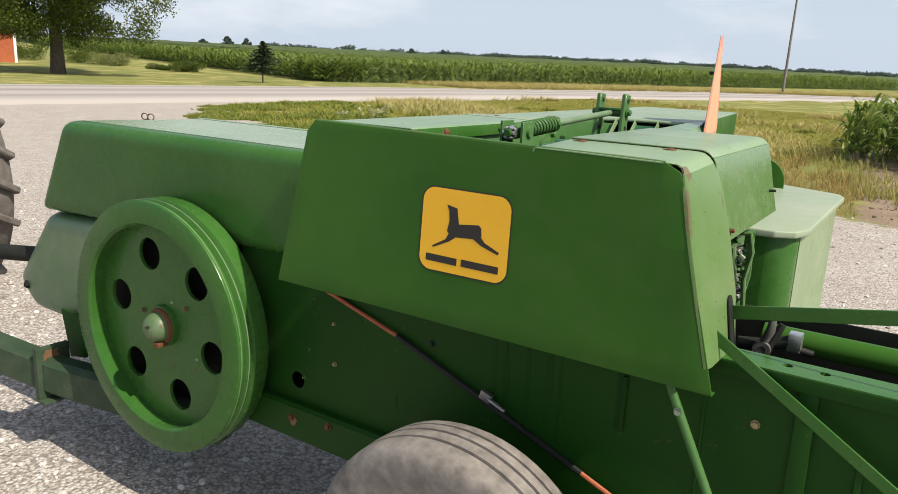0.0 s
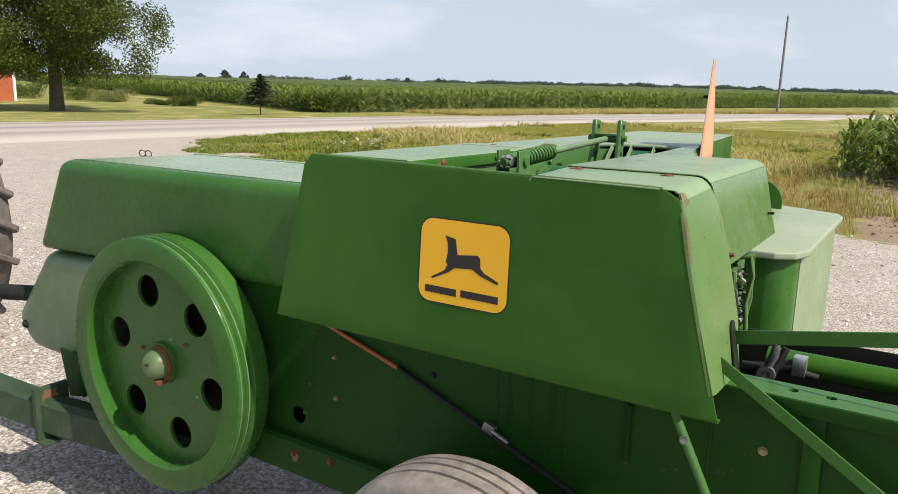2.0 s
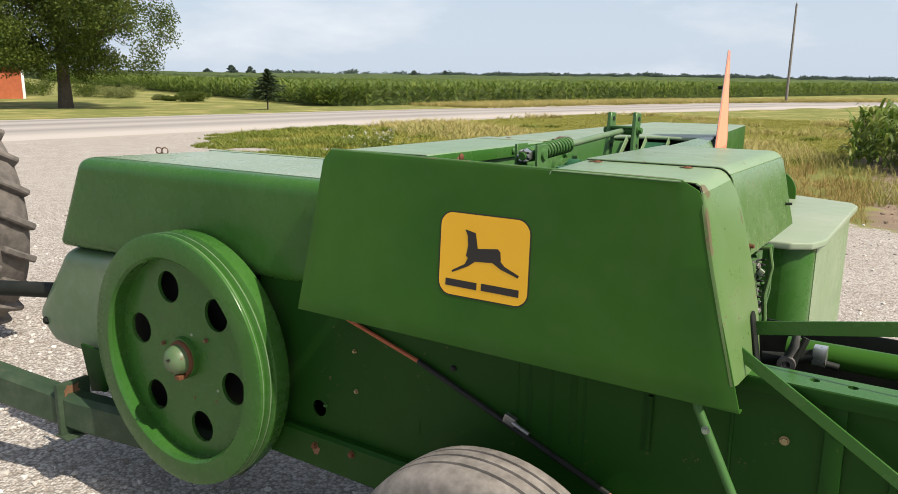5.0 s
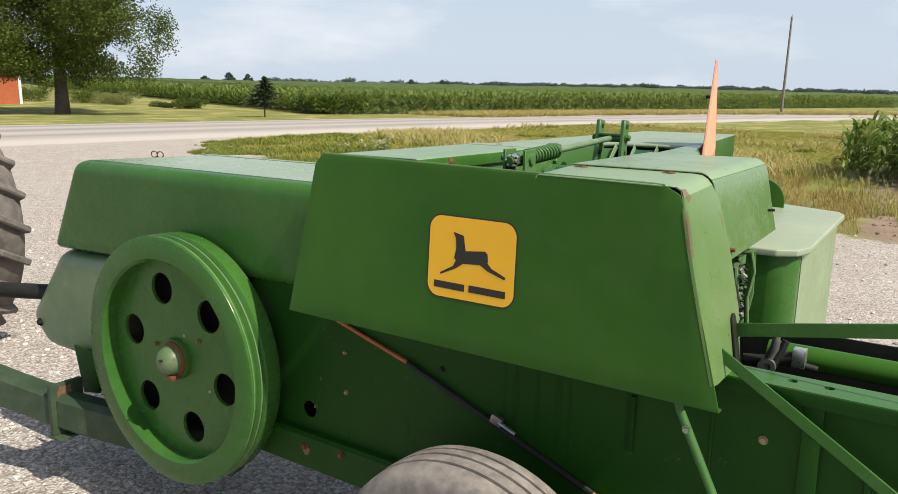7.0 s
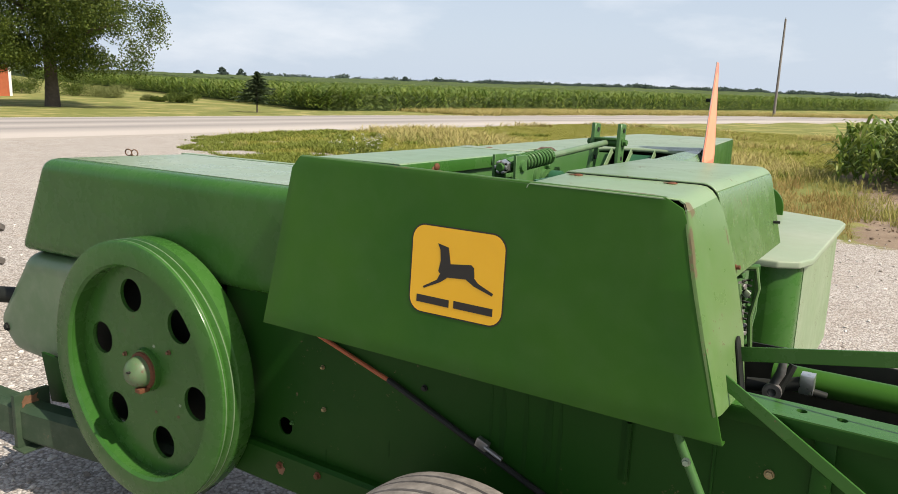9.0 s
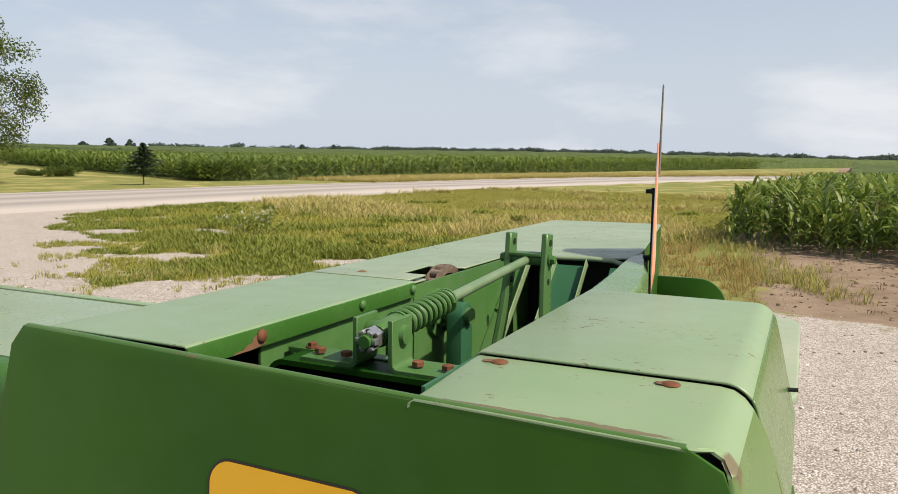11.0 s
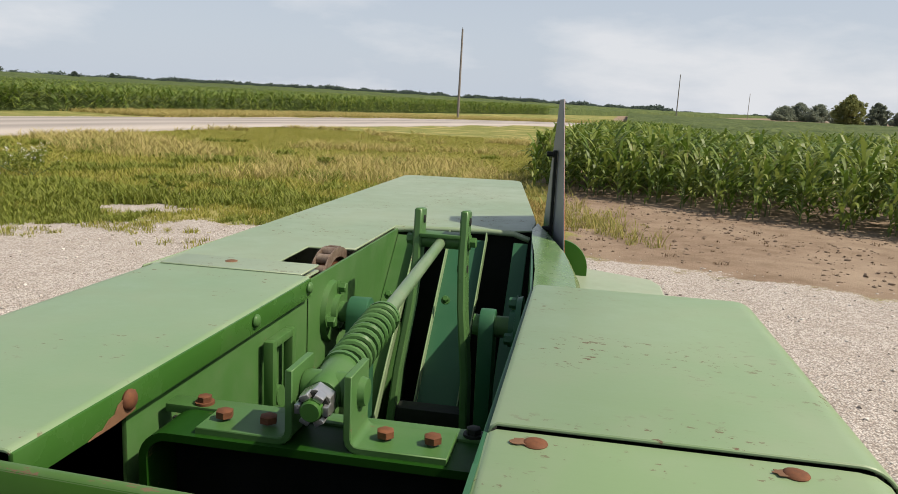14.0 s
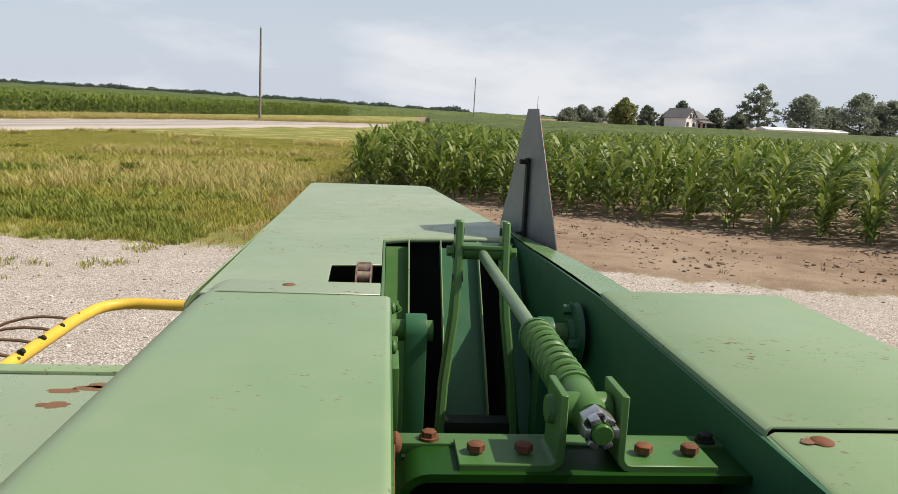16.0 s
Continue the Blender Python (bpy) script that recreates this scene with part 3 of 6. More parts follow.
part("hood_lip", bent([(-0.536, 1.336), (-0.531, 1.358), (-0.513, 1.388), (-0.482, 1.4018), (-0.219, 1.4018)], "y", 0.4915, 0.578, 0.004), M_HOOD, far_hood, "front lip of the hood, butted to the cover")
# Added black box, for the shade in the gap below the lip.
part("lip_filler", box(-0.480, -0.222, 0.484, 0.496, 1.388, 1.3955, 0), M_DARK, far_hood, "added black filler in the gap between lip and cover")
# chain and sprocket under the cut-out
chain = part("roller_chain", merge(*[lathe([(0.094, a), (0.114, a), (0.114, a + 0.003), (0.094, a + 0.003)], (-0.253, 0.740, 1.292), "x", 30) for a in (-0.0155, 0.0125)]), M_CHAIN, baler, "greasy roller chain under the hood")
part("sprocket", lathe([(0, -0.005), (0.099, -0.005), (0.099, 0.005), (0, 0.005)], (-0.253, 0.740, 1.292), "x", 24), M_RUST, chain, "rusty sprocket")
for k in range(20):
    a = 2 * math.pi * (k + 0.3) / 20
    cy, cz = 0.740 + 0.105 * math.cos(a), 1.292 + 0.105 * math.sin(a)
    part("chain_roller", tube([(-0.2655, cy, cz), (-0.2405, cy, cz)], 0.0105, 10), M_CHAIN, chain, "worn steel roller")

# fairing between the slot and the warning sign
fa = bmesh.new()
fairing = []
for (xi, yi), (xo, yo) in (((0.174, 0.562), (0.250, 0.562)), ((0.166, 0.72), (0.240, 0.74)), ((0.152, 0.90), (0.215, 0.96)), ((0.136, 1.06), (0.172, 1.18)), ((0.125, 1.225), (0.130, 1.378))):
    fairing.append([None, fa.verts.new((xi, yi, 1.398)), fa.verts.new((xo, yo, 1.393)), fa.verts.new((xo + 0.012, yo, 1.375)), fa.verts.new((xo + 0.016, yo, 1.20))])
for a, b in zip(fairing, fairing[1:]):
    for i in range(1, 4):
        fa.faces.new((a[i], a[i + 1], b[i + 1], b[i]))
part("fairing", fa, M_MID, baler, "curved green sheet beside the slot")

# slot walls and the plates inside
part("slot_wall", prism([(-0.028, 0.62), (1.290, 0.62), (1.290, 1.388), (-0.028, 1.388)], "x", -0.218, -0.212, 0.001), M_PART, baler, "inner slot wall, green")
part("wall_seam", tube([(-0.2105, -0.02, 1.366), (-0.2105, 0.50, 1.366)], 0.0022, 6), M_BROWN, baler)
part("slot_wall", merge(prism([(0.174, -0.105), (0.174, 0.560), (0.124, 1.300), (0.119, 1.300), (0.169, 0.560), (0.169, -0.105)], "z", 0.62, 1.394, 0.001), box(0.169, 0.174, -0.192, -0.104, 1.02, 1.394, 0.0)), M_SLOTSHADE, baler, "inner slot wall, shade in its colour")
# Added black sheet: the slot is open here and only reads dark.
part("slot_shade", prism([(-0.225, 1.302), (0.160, 1.302), (0.160, 1.308), (-0.225, 1.308)], "z", 0.33, 1.385, 0.001), M_DARK, baler, "added black sheet for the dark beyond the open slot")
for x0, x1, mat, lab in ((-0.211, -0.152, M_PART, "sloping green stripper plate"), (-0.076, 0.020, M_SLOTSHADE, "sloping green stripper plate with bright edges"), (0.086, 0.122, M_SLOTSHADE, "narrow sloping green stripper plate")):
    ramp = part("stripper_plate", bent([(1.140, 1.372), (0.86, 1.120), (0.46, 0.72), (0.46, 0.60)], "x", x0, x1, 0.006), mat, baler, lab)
    if x0 < 0:
        part("plate_edge", bent([(1.138, 1.386), (0.858, 1.134), (0.458, 0.734)], "x", x1 - 0.004 if x0 < -0.2 else x0, x1 if x0 < -0.2 else x0 + 0.003, 0.030), M_TOP, ramp, "bright narrow edge")
    if x0 == -0.076:
        part("plate_edge", bent([(1.138, 1.386), (0.858, 1.134), (0.458, 0.734)], "x", x1 - 0.003, x1, 0.030), M_TOP, ramp, "bright narrow edge")
    for y in (0.95, 0.66):
        part("plate_bolt", hexbolt((x0 + 0.03, y, 1.123 + (y - 0.82) * 1.052), (0, -0.72, 0.70), 0.008), M_PART, ramp)
# Floor and added sheets are black so that the inside stays in shade.
part("chamber_floor", box(-0.212, 0.170, -0.10, 1.31, 0.60, 0.615, 0), M_DARK, baler, "chamber floor, black to give its shade")
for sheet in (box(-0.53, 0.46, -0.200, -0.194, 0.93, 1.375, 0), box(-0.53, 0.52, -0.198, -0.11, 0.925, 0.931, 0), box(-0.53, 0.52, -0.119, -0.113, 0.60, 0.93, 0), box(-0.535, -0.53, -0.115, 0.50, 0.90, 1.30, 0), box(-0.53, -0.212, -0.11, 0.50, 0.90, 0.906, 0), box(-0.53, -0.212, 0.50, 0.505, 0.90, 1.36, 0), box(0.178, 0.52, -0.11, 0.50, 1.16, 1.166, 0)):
    part("shade_sheet", sheet, M_DARK, baler, "added black sheet that keeps the housing dark inside")
# crank arms and bearings inside the slot
BY, BZ = 0.625, 1.305
for x0, x1, wall, lab in ((-0.172, -0.132, -0.212, "green crank arm"), (0.078, 0.106, 0.154, "green crank arm, shade in its colour")):
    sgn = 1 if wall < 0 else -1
    crank = part("crank_arm", prism(arc(BY, BZ, 0.032, 0, 180, 8) + [(BY - 0.032, 0.97), (BY + 0.032, 0.97)], "x", x0, x1, 0.003), M_SLOTSHADE, baler, lab)
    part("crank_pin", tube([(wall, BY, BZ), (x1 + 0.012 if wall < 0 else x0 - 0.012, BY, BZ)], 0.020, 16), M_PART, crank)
    # Left flange in plain green, right one in the copy with shade mixed in.
    flange = part("bearing_flange", lathe([(0, 0), (0.060, 0), (0.057, 0.010 * sgn), (0.034, 0.012 * sgn), (0.032, 0.022 * sgn), (0, 0.022 * sgn)], (wall, BY, BZ), "x", 28), M_PART if wall < 0 else M_SLOTSHADE, baler, "bearing flange")
    for a in (70, 190, 310):
        part("flange_bolt", hexbolt((wall + 0.010 * sgn, BY + 0.046 * math.cos(radians(a)), BZ + 0.046 * math.sin(radians(a))), (sgn, 0, 0), 0.0105, 0.012), M_PART if wall < 0 else M_SLOTSHADE, flange)
part("guide_loop", merge(box(-0.204, -0.188, 0.300, 0.314, 1.235, 1.342, 0.002), box(-0.204, -0.188, 0.312, 0.378, 1.330, 1.342, 0.002), box(-0.204, -0.188, 0.376, 0.390, 1.235, 1.342, 0.002), tube([(-0.212, 0.340, 1.245), (-0.192, 0.340, 1.245)], 0.016, 12)), M_PART, baler, "small green guide loop")

# cross channel and its two angle brackets
CH = [(-0.190, 1.235), (-0.190, 1.318)] + arc(-0.163, 1.318, 0.027, 180, 90, 6) + [(0.168, 1.345)]
# Darkened green here: the shade on the strap's face is in its paint.
channel = part("cross_channel", bent(CH, "y", -0.035, 0.030, 0.009, 0.0015), M_BODY, baler, "bent cross strap that carries the spring rod")
part("rear_strap", box(-0.202, 0.168, 0.031, 0.058, 1.342, 1.352, 0.001), M_PART, channel)
part("strap_web", box(-0.19, 0.168, 0.024, 0.030, 1.24, 1.340, 0.001), M_DARK, channel)
for x, m in ((-0.160, M_RUST), (0.150, M_DARK)):
    part("channel_bolt", hexbolt((x, 0.043, 1.352), (0, 0, 1), 0.0082, 0.006), m, channel)
for s in (-1, 1):
    ang = [(s * 0.134, 1.3525), (s * 0.043, 1.3525)] + [(s * (0.043 - 0.012 * math.sin(radians(a))), 1.3645 - 0.012 * math.cos(radians(a))) for a in (30, 60, 90)] + [(s * 0.031, 1.430)]
    br = part("angle_bracket", bent(ang, "y", -0.028, 0.034, 0.008, 0.001), M_PART, baler, "bent steel angle bracket, green with worn edges")
    part("pivot_head", lathe([(0, 0), (0.016, 0), (0.014, s * 0.007), (0, s * 0.008)], (s * 0.035, 0.006, 1.403), "x", 16), M_PART, br)
    for x, m in ((0.114, M_RUST), (0.064, M_RUST)):
        part("bracket_bolt", hexbolt((s * x, 0.0, 1.3565), (0, 0, 1), 0.0096, 0.007, False), m, br, "rusty hex bolt")

# spring rod, low on its stroke
RA, RB = Vector((0.0, 0.006, 1.403)), Vector((-0.022, 0.735, 1.436))
RD = (RB - RA).normalized()
rod = part("spring_rod", tube([RA - RD * 0.050, RA + RD * 0.3, RB], 0.0104, 16), M_SHIELD, baler, "green push rod")
part("pivot_block", merge(lathe([(0, -0.026), (0.016, -0.026), (0.0180, -0.021), (0.0185, 0.021), (0.016, 0.026), (0, 0.026)], RA, "x", 24), tube([RA - RD * 0.024, RA - RD * 0.018, RA + RD * 0.045, RA + RD * 0.050], [0.017, 0.0195, 0.0210, 0.019], 18)), M_PART, rod, "cast pivot block")
hexa = Matrix.Translation(RA - RD * 0.036) @ RD.to_track_quat("Z", "Y").to_matrix().to_4x4()
nb = bmesh.new()
bmesh.ops.create_cone(nb, cap_ends=True, segments=6, radius1=0.0185, radius2=0.0185, depth=0.018, matrix=hexa)
part("castle_nut", soften(nb, 0.0012), M_ZINC, rod, "bright castle nut")
# Added black core; it gives the shade in the nut's recesses.
part("nut_core", tube([RA - RD * 0.044, RA - RD * 0.050], 0.0165, 18), M_DARK, rod, "black core for the shade between the lugs")
part("rod_end", tube([RA - RD * 0.048, RA - RD * 0.060, RA - RD * 0.0615], [0.0108, 0.0108, 0.0095], 18), M_WHEEL, rod, "green end of the rod")
for k in range(6):
    lug = bmesh.new()
    bmesh.ops.create_cube(lug, size=1, matrix=hexa @ pose(0, 0, 0, 0, 0, 60 * k) @ Matrix.Translation((0.0142, 0, -0.0145)) @ Matrix.Diagonal((0.0062, 0.0100, 0.013, 1)))
    part("nut_lug", soften(lug, 0.001), M_ZINC, rod)
coil = []
for k in range(9 * 18 + 1):
    a = 2 * math.pi * k / 18
    s = 0.050 + 0.180 * k / (9 * 18)
    u = Vector((1, 0, 0))
    w = RD.cross(u).normalized()
    coil.append(RA + RD * s + (u * math.cos(a) + w * math.sin(a)) * 0.0198)
part("coil_spring", tube(coil, 0.0044, 8), M_PART, rod, "thick green coil spring")
for s in (0.044, 0.233):
    part("spring_seat", tube([RA + RD * s, RA + RD * (s + 0.006)], 0.0235, 20), M_PART, rod)
# feeder lever pair
for s in (-1, 1):
    x0 = -0.022 + s * 0.046
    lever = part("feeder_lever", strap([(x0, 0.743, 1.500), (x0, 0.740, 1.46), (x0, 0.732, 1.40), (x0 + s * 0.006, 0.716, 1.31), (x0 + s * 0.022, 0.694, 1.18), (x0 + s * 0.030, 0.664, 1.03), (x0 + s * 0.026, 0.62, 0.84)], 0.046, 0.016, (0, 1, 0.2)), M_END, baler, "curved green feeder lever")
    for z, y in ((1.478, 0.741), (1.385, 0.728)):
        part("lever_hole", tube([(x0 - 0.0102, y, z), (x0 + 0.0102, y, z)], 0.008, 12), M_DARK, lever)
    part("lever_bolt", hexbolt((x0 + s * 0.0095, 0.735, 1.438), (s, 0, 0), 0.011, 0.010), M_PART, lever)
part("lever_pin", merge(tube([(-0.068, 0.735, 1.437), (0.024, 0.735, 1.437)], 0.015, 14), box(-0.062, 0.018, 0.712, 0.758, 1.446, 1.453, 0.001)), M_PART, baler, "cross pin between the levers")
part("lever_tie", box(-0.090, 0.046, 0.66, 0.70, 1.06, 1.11, 0.002), M_DARK, baler)

# slow-moving-vehicle triangle
SD, SC = Vector((-0.152, 0.988, 0)).normalized(), Vector((0.174, 1.312, 0))
sign_out = [(-0.042, 1.733), (0.042, 1.733), (0.245, 1.372), (0.215, 1.318), (-0.215, 1.318), (-0.245, 1.372)]


def sign_plate(pts, off, thick):
    bm = prism(pts, "y", off, off + thick, 0.0006, 1)
    nrm = Vector((SD.y, -SD.x, 0))
    for v in bm.verts:
        v.co = SC + SD * v.co.x + nrm * v.co.y + Vector((0, 0, v.co.z))
    return bm


sign = part("warning_triangle", sign_plate(sign_out, 0.0, 0.002), M_ALU, baler, "slow-moving-vehicle triangle, grey back, orange face")
part("sign_border", sign_plate(sign_out, 0.0023, 0.0007), M_REDTAPE, sign, "faded red reflective border")
part("sign_face", sign_plate([(-0.026, 1.695), (0.026, 1.695), (0.196, 1.385), (0.175, 1.355), (-0.175, 1.355), (-0.196, 1.385)], 0.0033, 0.0007), M_ORANGE, sign, "faded fluorescent orange face")
part("sign_post", sign_plate([(-0.009, 1.20), (0.009, 1.20), (0.009, 1.60), (-0.009, 1.60)], -0.010, 0.008), M_DARK, sign, "dark mounting strip")
for z in (1.59, 1.39):
    at = SC + Vector((0, 0, z)) - Vector((SD.y, -SD.x, 0)) * 0.010
    part("sign_bolt", hexbolt(at, -Vector((SD.y, -SD.x, 0)), 0.007, 0.014), M_DARK, sign)

# twine box
tb = part("twine_box", prism([(0.23, 1.22), (0.46, 1.22)] + arc(0.46, 1.32, 0.10, -90, 0, 6) + [(0.56, 2.46), (0.23, 2.62)], "z", 0.42, 0.992, 0.004), M_WHEEL, baler, "tall green twine box with a rounded corner")
# Pale sheet whose colour gives the sky and gravel reflected in the side.
part("bright_side", prism([(1.34, 0.425), (2.43, 0.425), (2.43, 0.988), (1.34, 0.988)], "x", 0.5605, 0.5625, 0), M_TOP, tb, "pale side of the box, bright reflection put into its colour")
part("lid", prism([(0.20, 1.180), (0.49, 1.190), (0.560, 1.235), (0.592, 1.340), (0.592, 2.42), (0.560, 2.52), (0.20, 2.70)], "z", 0.992, 1.020, 0.008, 3), M_PALE, tb, "pale faded lid")
part("sprocket_guard", prism([(-0.02, 0.80), (0.29, 0.80), (0.29, 1.03)] + arc(0.17, 1.05, 0.12, 5, 90, 8) + [(-0.02, 1.17)], "y", 2.48, 2.50, 0.004), M_PANEL, baler, "round-cornered green sprocket guard")

# knotter pieces beside the twine box
knot = part("knotter_frame", merge(box(0.50, 0.53, 0.30, 0.46, 0.86, 1.17, 0.004), tube([(0.53, 0.32, 1.16), (0.56, 0.40, 1.15), (0.56, 0.42, 1.02), (0.545, 0.40, 0.90), (0.54, 0.36, 0.86)], 0.008, 8)), M_PART, baler, "knotter frame with bent guide rods")
part("guide_rod", tube([(0.54, 0.28, 1.12), (0.556, 0.27, 1.02), (0.55, 0.27, 0.92), (0.53, 0.28, 0.86)], 0.007, 8), M_MID, knot)
for k in range(7):
    part("knotter_bolt", hexbolt((0.532, 0.30 + 0.02 * (k % 3) + 0.012 * k, 1.14 - 0.036 * k), (1, -0.4, 0), 0.009, 0.014), M_STEEL if k % 2 else M_PART, knot)
for k, (dx, dy, dz) in enumerate(((0.010, -0.03, 1.10), (0.016, -0.012, 1.06), (0.008, -0.03, 1.01), (0.014, -0.02, 0.965), (0.006, -0.035, 0.92))):
    part("knotter_finger", turned(box(0.546 + dx, 0.562 + dx, 0.30 + dy, 0.312 + dy, dz - 0.009, dz + 0.009, 0.003), (0.55 + dx, 0.31 + dy, dz), 20 * k, 35 - 25 * k, 15 * k), (M_PALE, M_PART, M_STEEL, M_PART, M_PALE)[k], knot, "worn knotter finger")
part("twine_tube", tube([(0.535, 0.26, 1.165), (0.585, 0.25, 1.172), (0.592, 0.26, 1.12), (0.578, 0.27, 1.04), (0.586, 0.27, 0.96)], 0.0065, 8), M_MID, knot, "bent green twine tube")
part("knotter_spring", tube([(0.548 + 0.012 * math.cos(k * 0.9), 0.345 + 0.012 * math.sin(k * 0.9), 1.12 - 0.0022 * k) for k in range(64)], 0.003, 5), M_DARK, knot)

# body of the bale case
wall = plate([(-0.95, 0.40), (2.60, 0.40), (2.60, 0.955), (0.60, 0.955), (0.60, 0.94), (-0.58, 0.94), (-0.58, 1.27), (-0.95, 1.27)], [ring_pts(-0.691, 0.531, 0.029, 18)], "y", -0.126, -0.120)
case = part("bale_case", wall, M_BODY, baler, "green bale case wall, shade in its colour, with oil streaks")
# Far wall and floors blackened to give the shade inside the case.
part("case_wall", box(-0.95, 2.60, 0.335, 0.341, 0.40, 0.955, 0), M_DARK, case, "far wall inside the case, black to give its shade")
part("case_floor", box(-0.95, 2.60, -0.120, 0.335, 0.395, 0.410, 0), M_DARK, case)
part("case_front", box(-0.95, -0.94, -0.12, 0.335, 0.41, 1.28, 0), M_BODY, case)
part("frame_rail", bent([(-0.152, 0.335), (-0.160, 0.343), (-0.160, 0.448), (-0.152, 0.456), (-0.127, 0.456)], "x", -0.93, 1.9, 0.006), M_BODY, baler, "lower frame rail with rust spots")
for x, z, m, r in ((-0.527, 0.630, M_BRASS, 0.0075), (-0.531, 0.764, M_BRASS, 0.0065), (-0.16, 0.79, M_DARK, 0.009), (0.722, 0.816, M_BRASS, 0.010), (0.50, 0.535, M_BRASS, 0.0075), (-0.66, 0.55, M_PART, 0.0065), (0.95, 0.70, M_BRASS, 0.0075)):
    part("case_bolt", hexbolt((x, -0.126, z), (0, -1, 0), r * 0.8, 0.006), m, case)
for x, z in ((-0.68, 0.415), (-0.86, 0.420), (-0.52, 0.430)):
    part("rail_bolt", hexbolt((x, -0.163, z), (0, -1, 0), 0.009), M_RUST, baler)
part("rust_spot", prism(blob(-0.676, 0.404, 0.020, 0.026, 2.2), "y", -0.1645, -0.1635, 0), M_BROWN, baler, "rust patch on the rail")
for x, z, h, w in ((0.05, 0.84, 0.15, 0.006), (0.085, 0.86, 0.22, 0.010), (0.15, 0.85, 0.24, 0.008), (0.21, 0.86, 0.20, 0.014), (0.245, 0.86, 0.25, 0.006), (-0.52, 0.50, 0.05, 0.004), (-0.28, 0.60, 0.05, 0.004)):
    part("oil_streak", prism(blob(x, z - h * 0.5, w * 1.1, h * 0.62, x * 30 + 1), "y", -0.1266, -0.1259, 0), M_OIL, case, "dark oil run")
part("slot_strip", box(0.398, 0.424, -0.129, -0.126, 0.70, 0.86, 0.001), M_OIL, case, "dark adjusting slot")
part("slot_chain", tube([(0.418, -0.134, 0.85), (0.416, -0.134, 0.71)], 0.006, 6), M_OIL, case)
part("case_rib", box(0.80, 0.84, -0.140, -0.126, 0.42, 0.93, 0.002), M_BODY, case)
part("case_rib", box(0.93, 0.945, -0.134, -0.126, 0.42, 0.80, 0.002), M_BODY, case)
part("case_rib", box(0.605, 0.612, -0.129, -0.126, 0.42, 0.95, 0.001), M_BODY, case)
part("case_rail", plate([(0.60, -0.150), (2.60, -0.150), (2.60, -0.060), (0.60, -0.060)], [ring_pts(0.765, -0.10, 0.011, 12), ring_pts(0.84, -0.10, 0.011, 12)], "z", 0.953, 0.960), M_WHEEL, case, "top rail of the bale case with bolt holes")
part("rail_face", box(0.60, 2.60, -0.151, -0.146, 0.925, 0.957, 0.002), M_BODY, case)
part("tension_tube", tube([(0.66, 0.20, 0.925), (2.6, 0.20, 0.925)], 0.032, 18), M_PANEL, baler, "round green tension rail")
part("tension_rail", box(0.62, 2.6, 0.36, 0.40, 0.885, 0.935, 0.004), M_BODY, baler, "far tension rail")
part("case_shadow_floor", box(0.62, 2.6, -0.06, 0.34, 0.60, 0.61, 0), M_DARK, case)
# braces and rods outside
part("brace_strap", strap([(0.585, -0.06, 1.035), (0.95, -0.105, 1.112), (1.6, -0.16, 1.255)], 0.032, 0.006, (0, 0, 1)), M_WHEEL, baler, "flat green brace")
part("brace_strap", strap([(0.606, -0.165, 1.020), (1.005, -0.175, 0.770), (1.35, -0.18, 0.555)], 0.027, 0.006, (0.5, 0, 0.85)), M_WHEEL, baler, "flat green brace, slanting down")
part("draw_rod", tube([(-0.555, -0.134, 0.868), (-0.273, -0.140, 0.789)], 0.0065, 8), M_RODRED, baler, "orange-red rod end")
part("draw_rod", tube([(-0.276, -0.139, 0.790), (0.33, -0.141, 0.560)], 0.0085, 8), M_DARK, baler, "black sleeved rod")
part("draw_rod", tube([(0.32, -0.141, 0.564), (0.52, -0.143, 0.488)], 0.0065, 8), M_RODRED, baler, "orange-red rod end")
part("rod_joint", turned(box(0.020, 0.056, -0.152, -0.134, 0.677, 0.703, 0.003), (0.038, -0.14, 0.690), 0, 20, 0), M_STEEL, baler)
part("joint_pin", tube([(0.048, -0.150, 0.687), (0.100, -0.150, 0.667)], 0.006, 8), M_STEEL, baler)
part("support_tube", tube([(0.535, -0.180, 0.895), (0.546, -0.190, 0.870), (0.630, -0.215, 0.720), (0.71, -0.238, 0.575), (0.75, -0.25, 0.50)], 0.0105, 12), M_PART, baler, "light green support tube")
part("support_bolt", hexbolt((0.572, -0.215, 0.835), (0, -1, 0), 0.007), M_PALE, baler)
part("stub_tube", tube([(0.93, -0.12, 0.60), (0.93, -0.24, 0.60)], 0.030, 16), M_PART, baler)
yoke = part("wire_yoke", merge(tube([(0.62, 0.09, 0.925), (0.68, 0.10, 0.93), (0.735, 0.10, 0.95)], 0.016, 10), tube([(0.685, 0.08, 0.90), (0.715, 0.10, 0.99)], 0.009, 8)), M_DARK, baler, "dark pivot arm with a pale clip")
part("clip", merge(box(0.733, 0.763, 0.085, 0.089, 0.930, 0.975, 0.002), box(0.733, 0.763, 0.085, 0.120, 0.971, 0.975, 0.002), box(0.760, 0.763, 0.085, 0.120, 0.930, 0.975, 0.001)), M_ZINC, yoke, "pale metal clip")

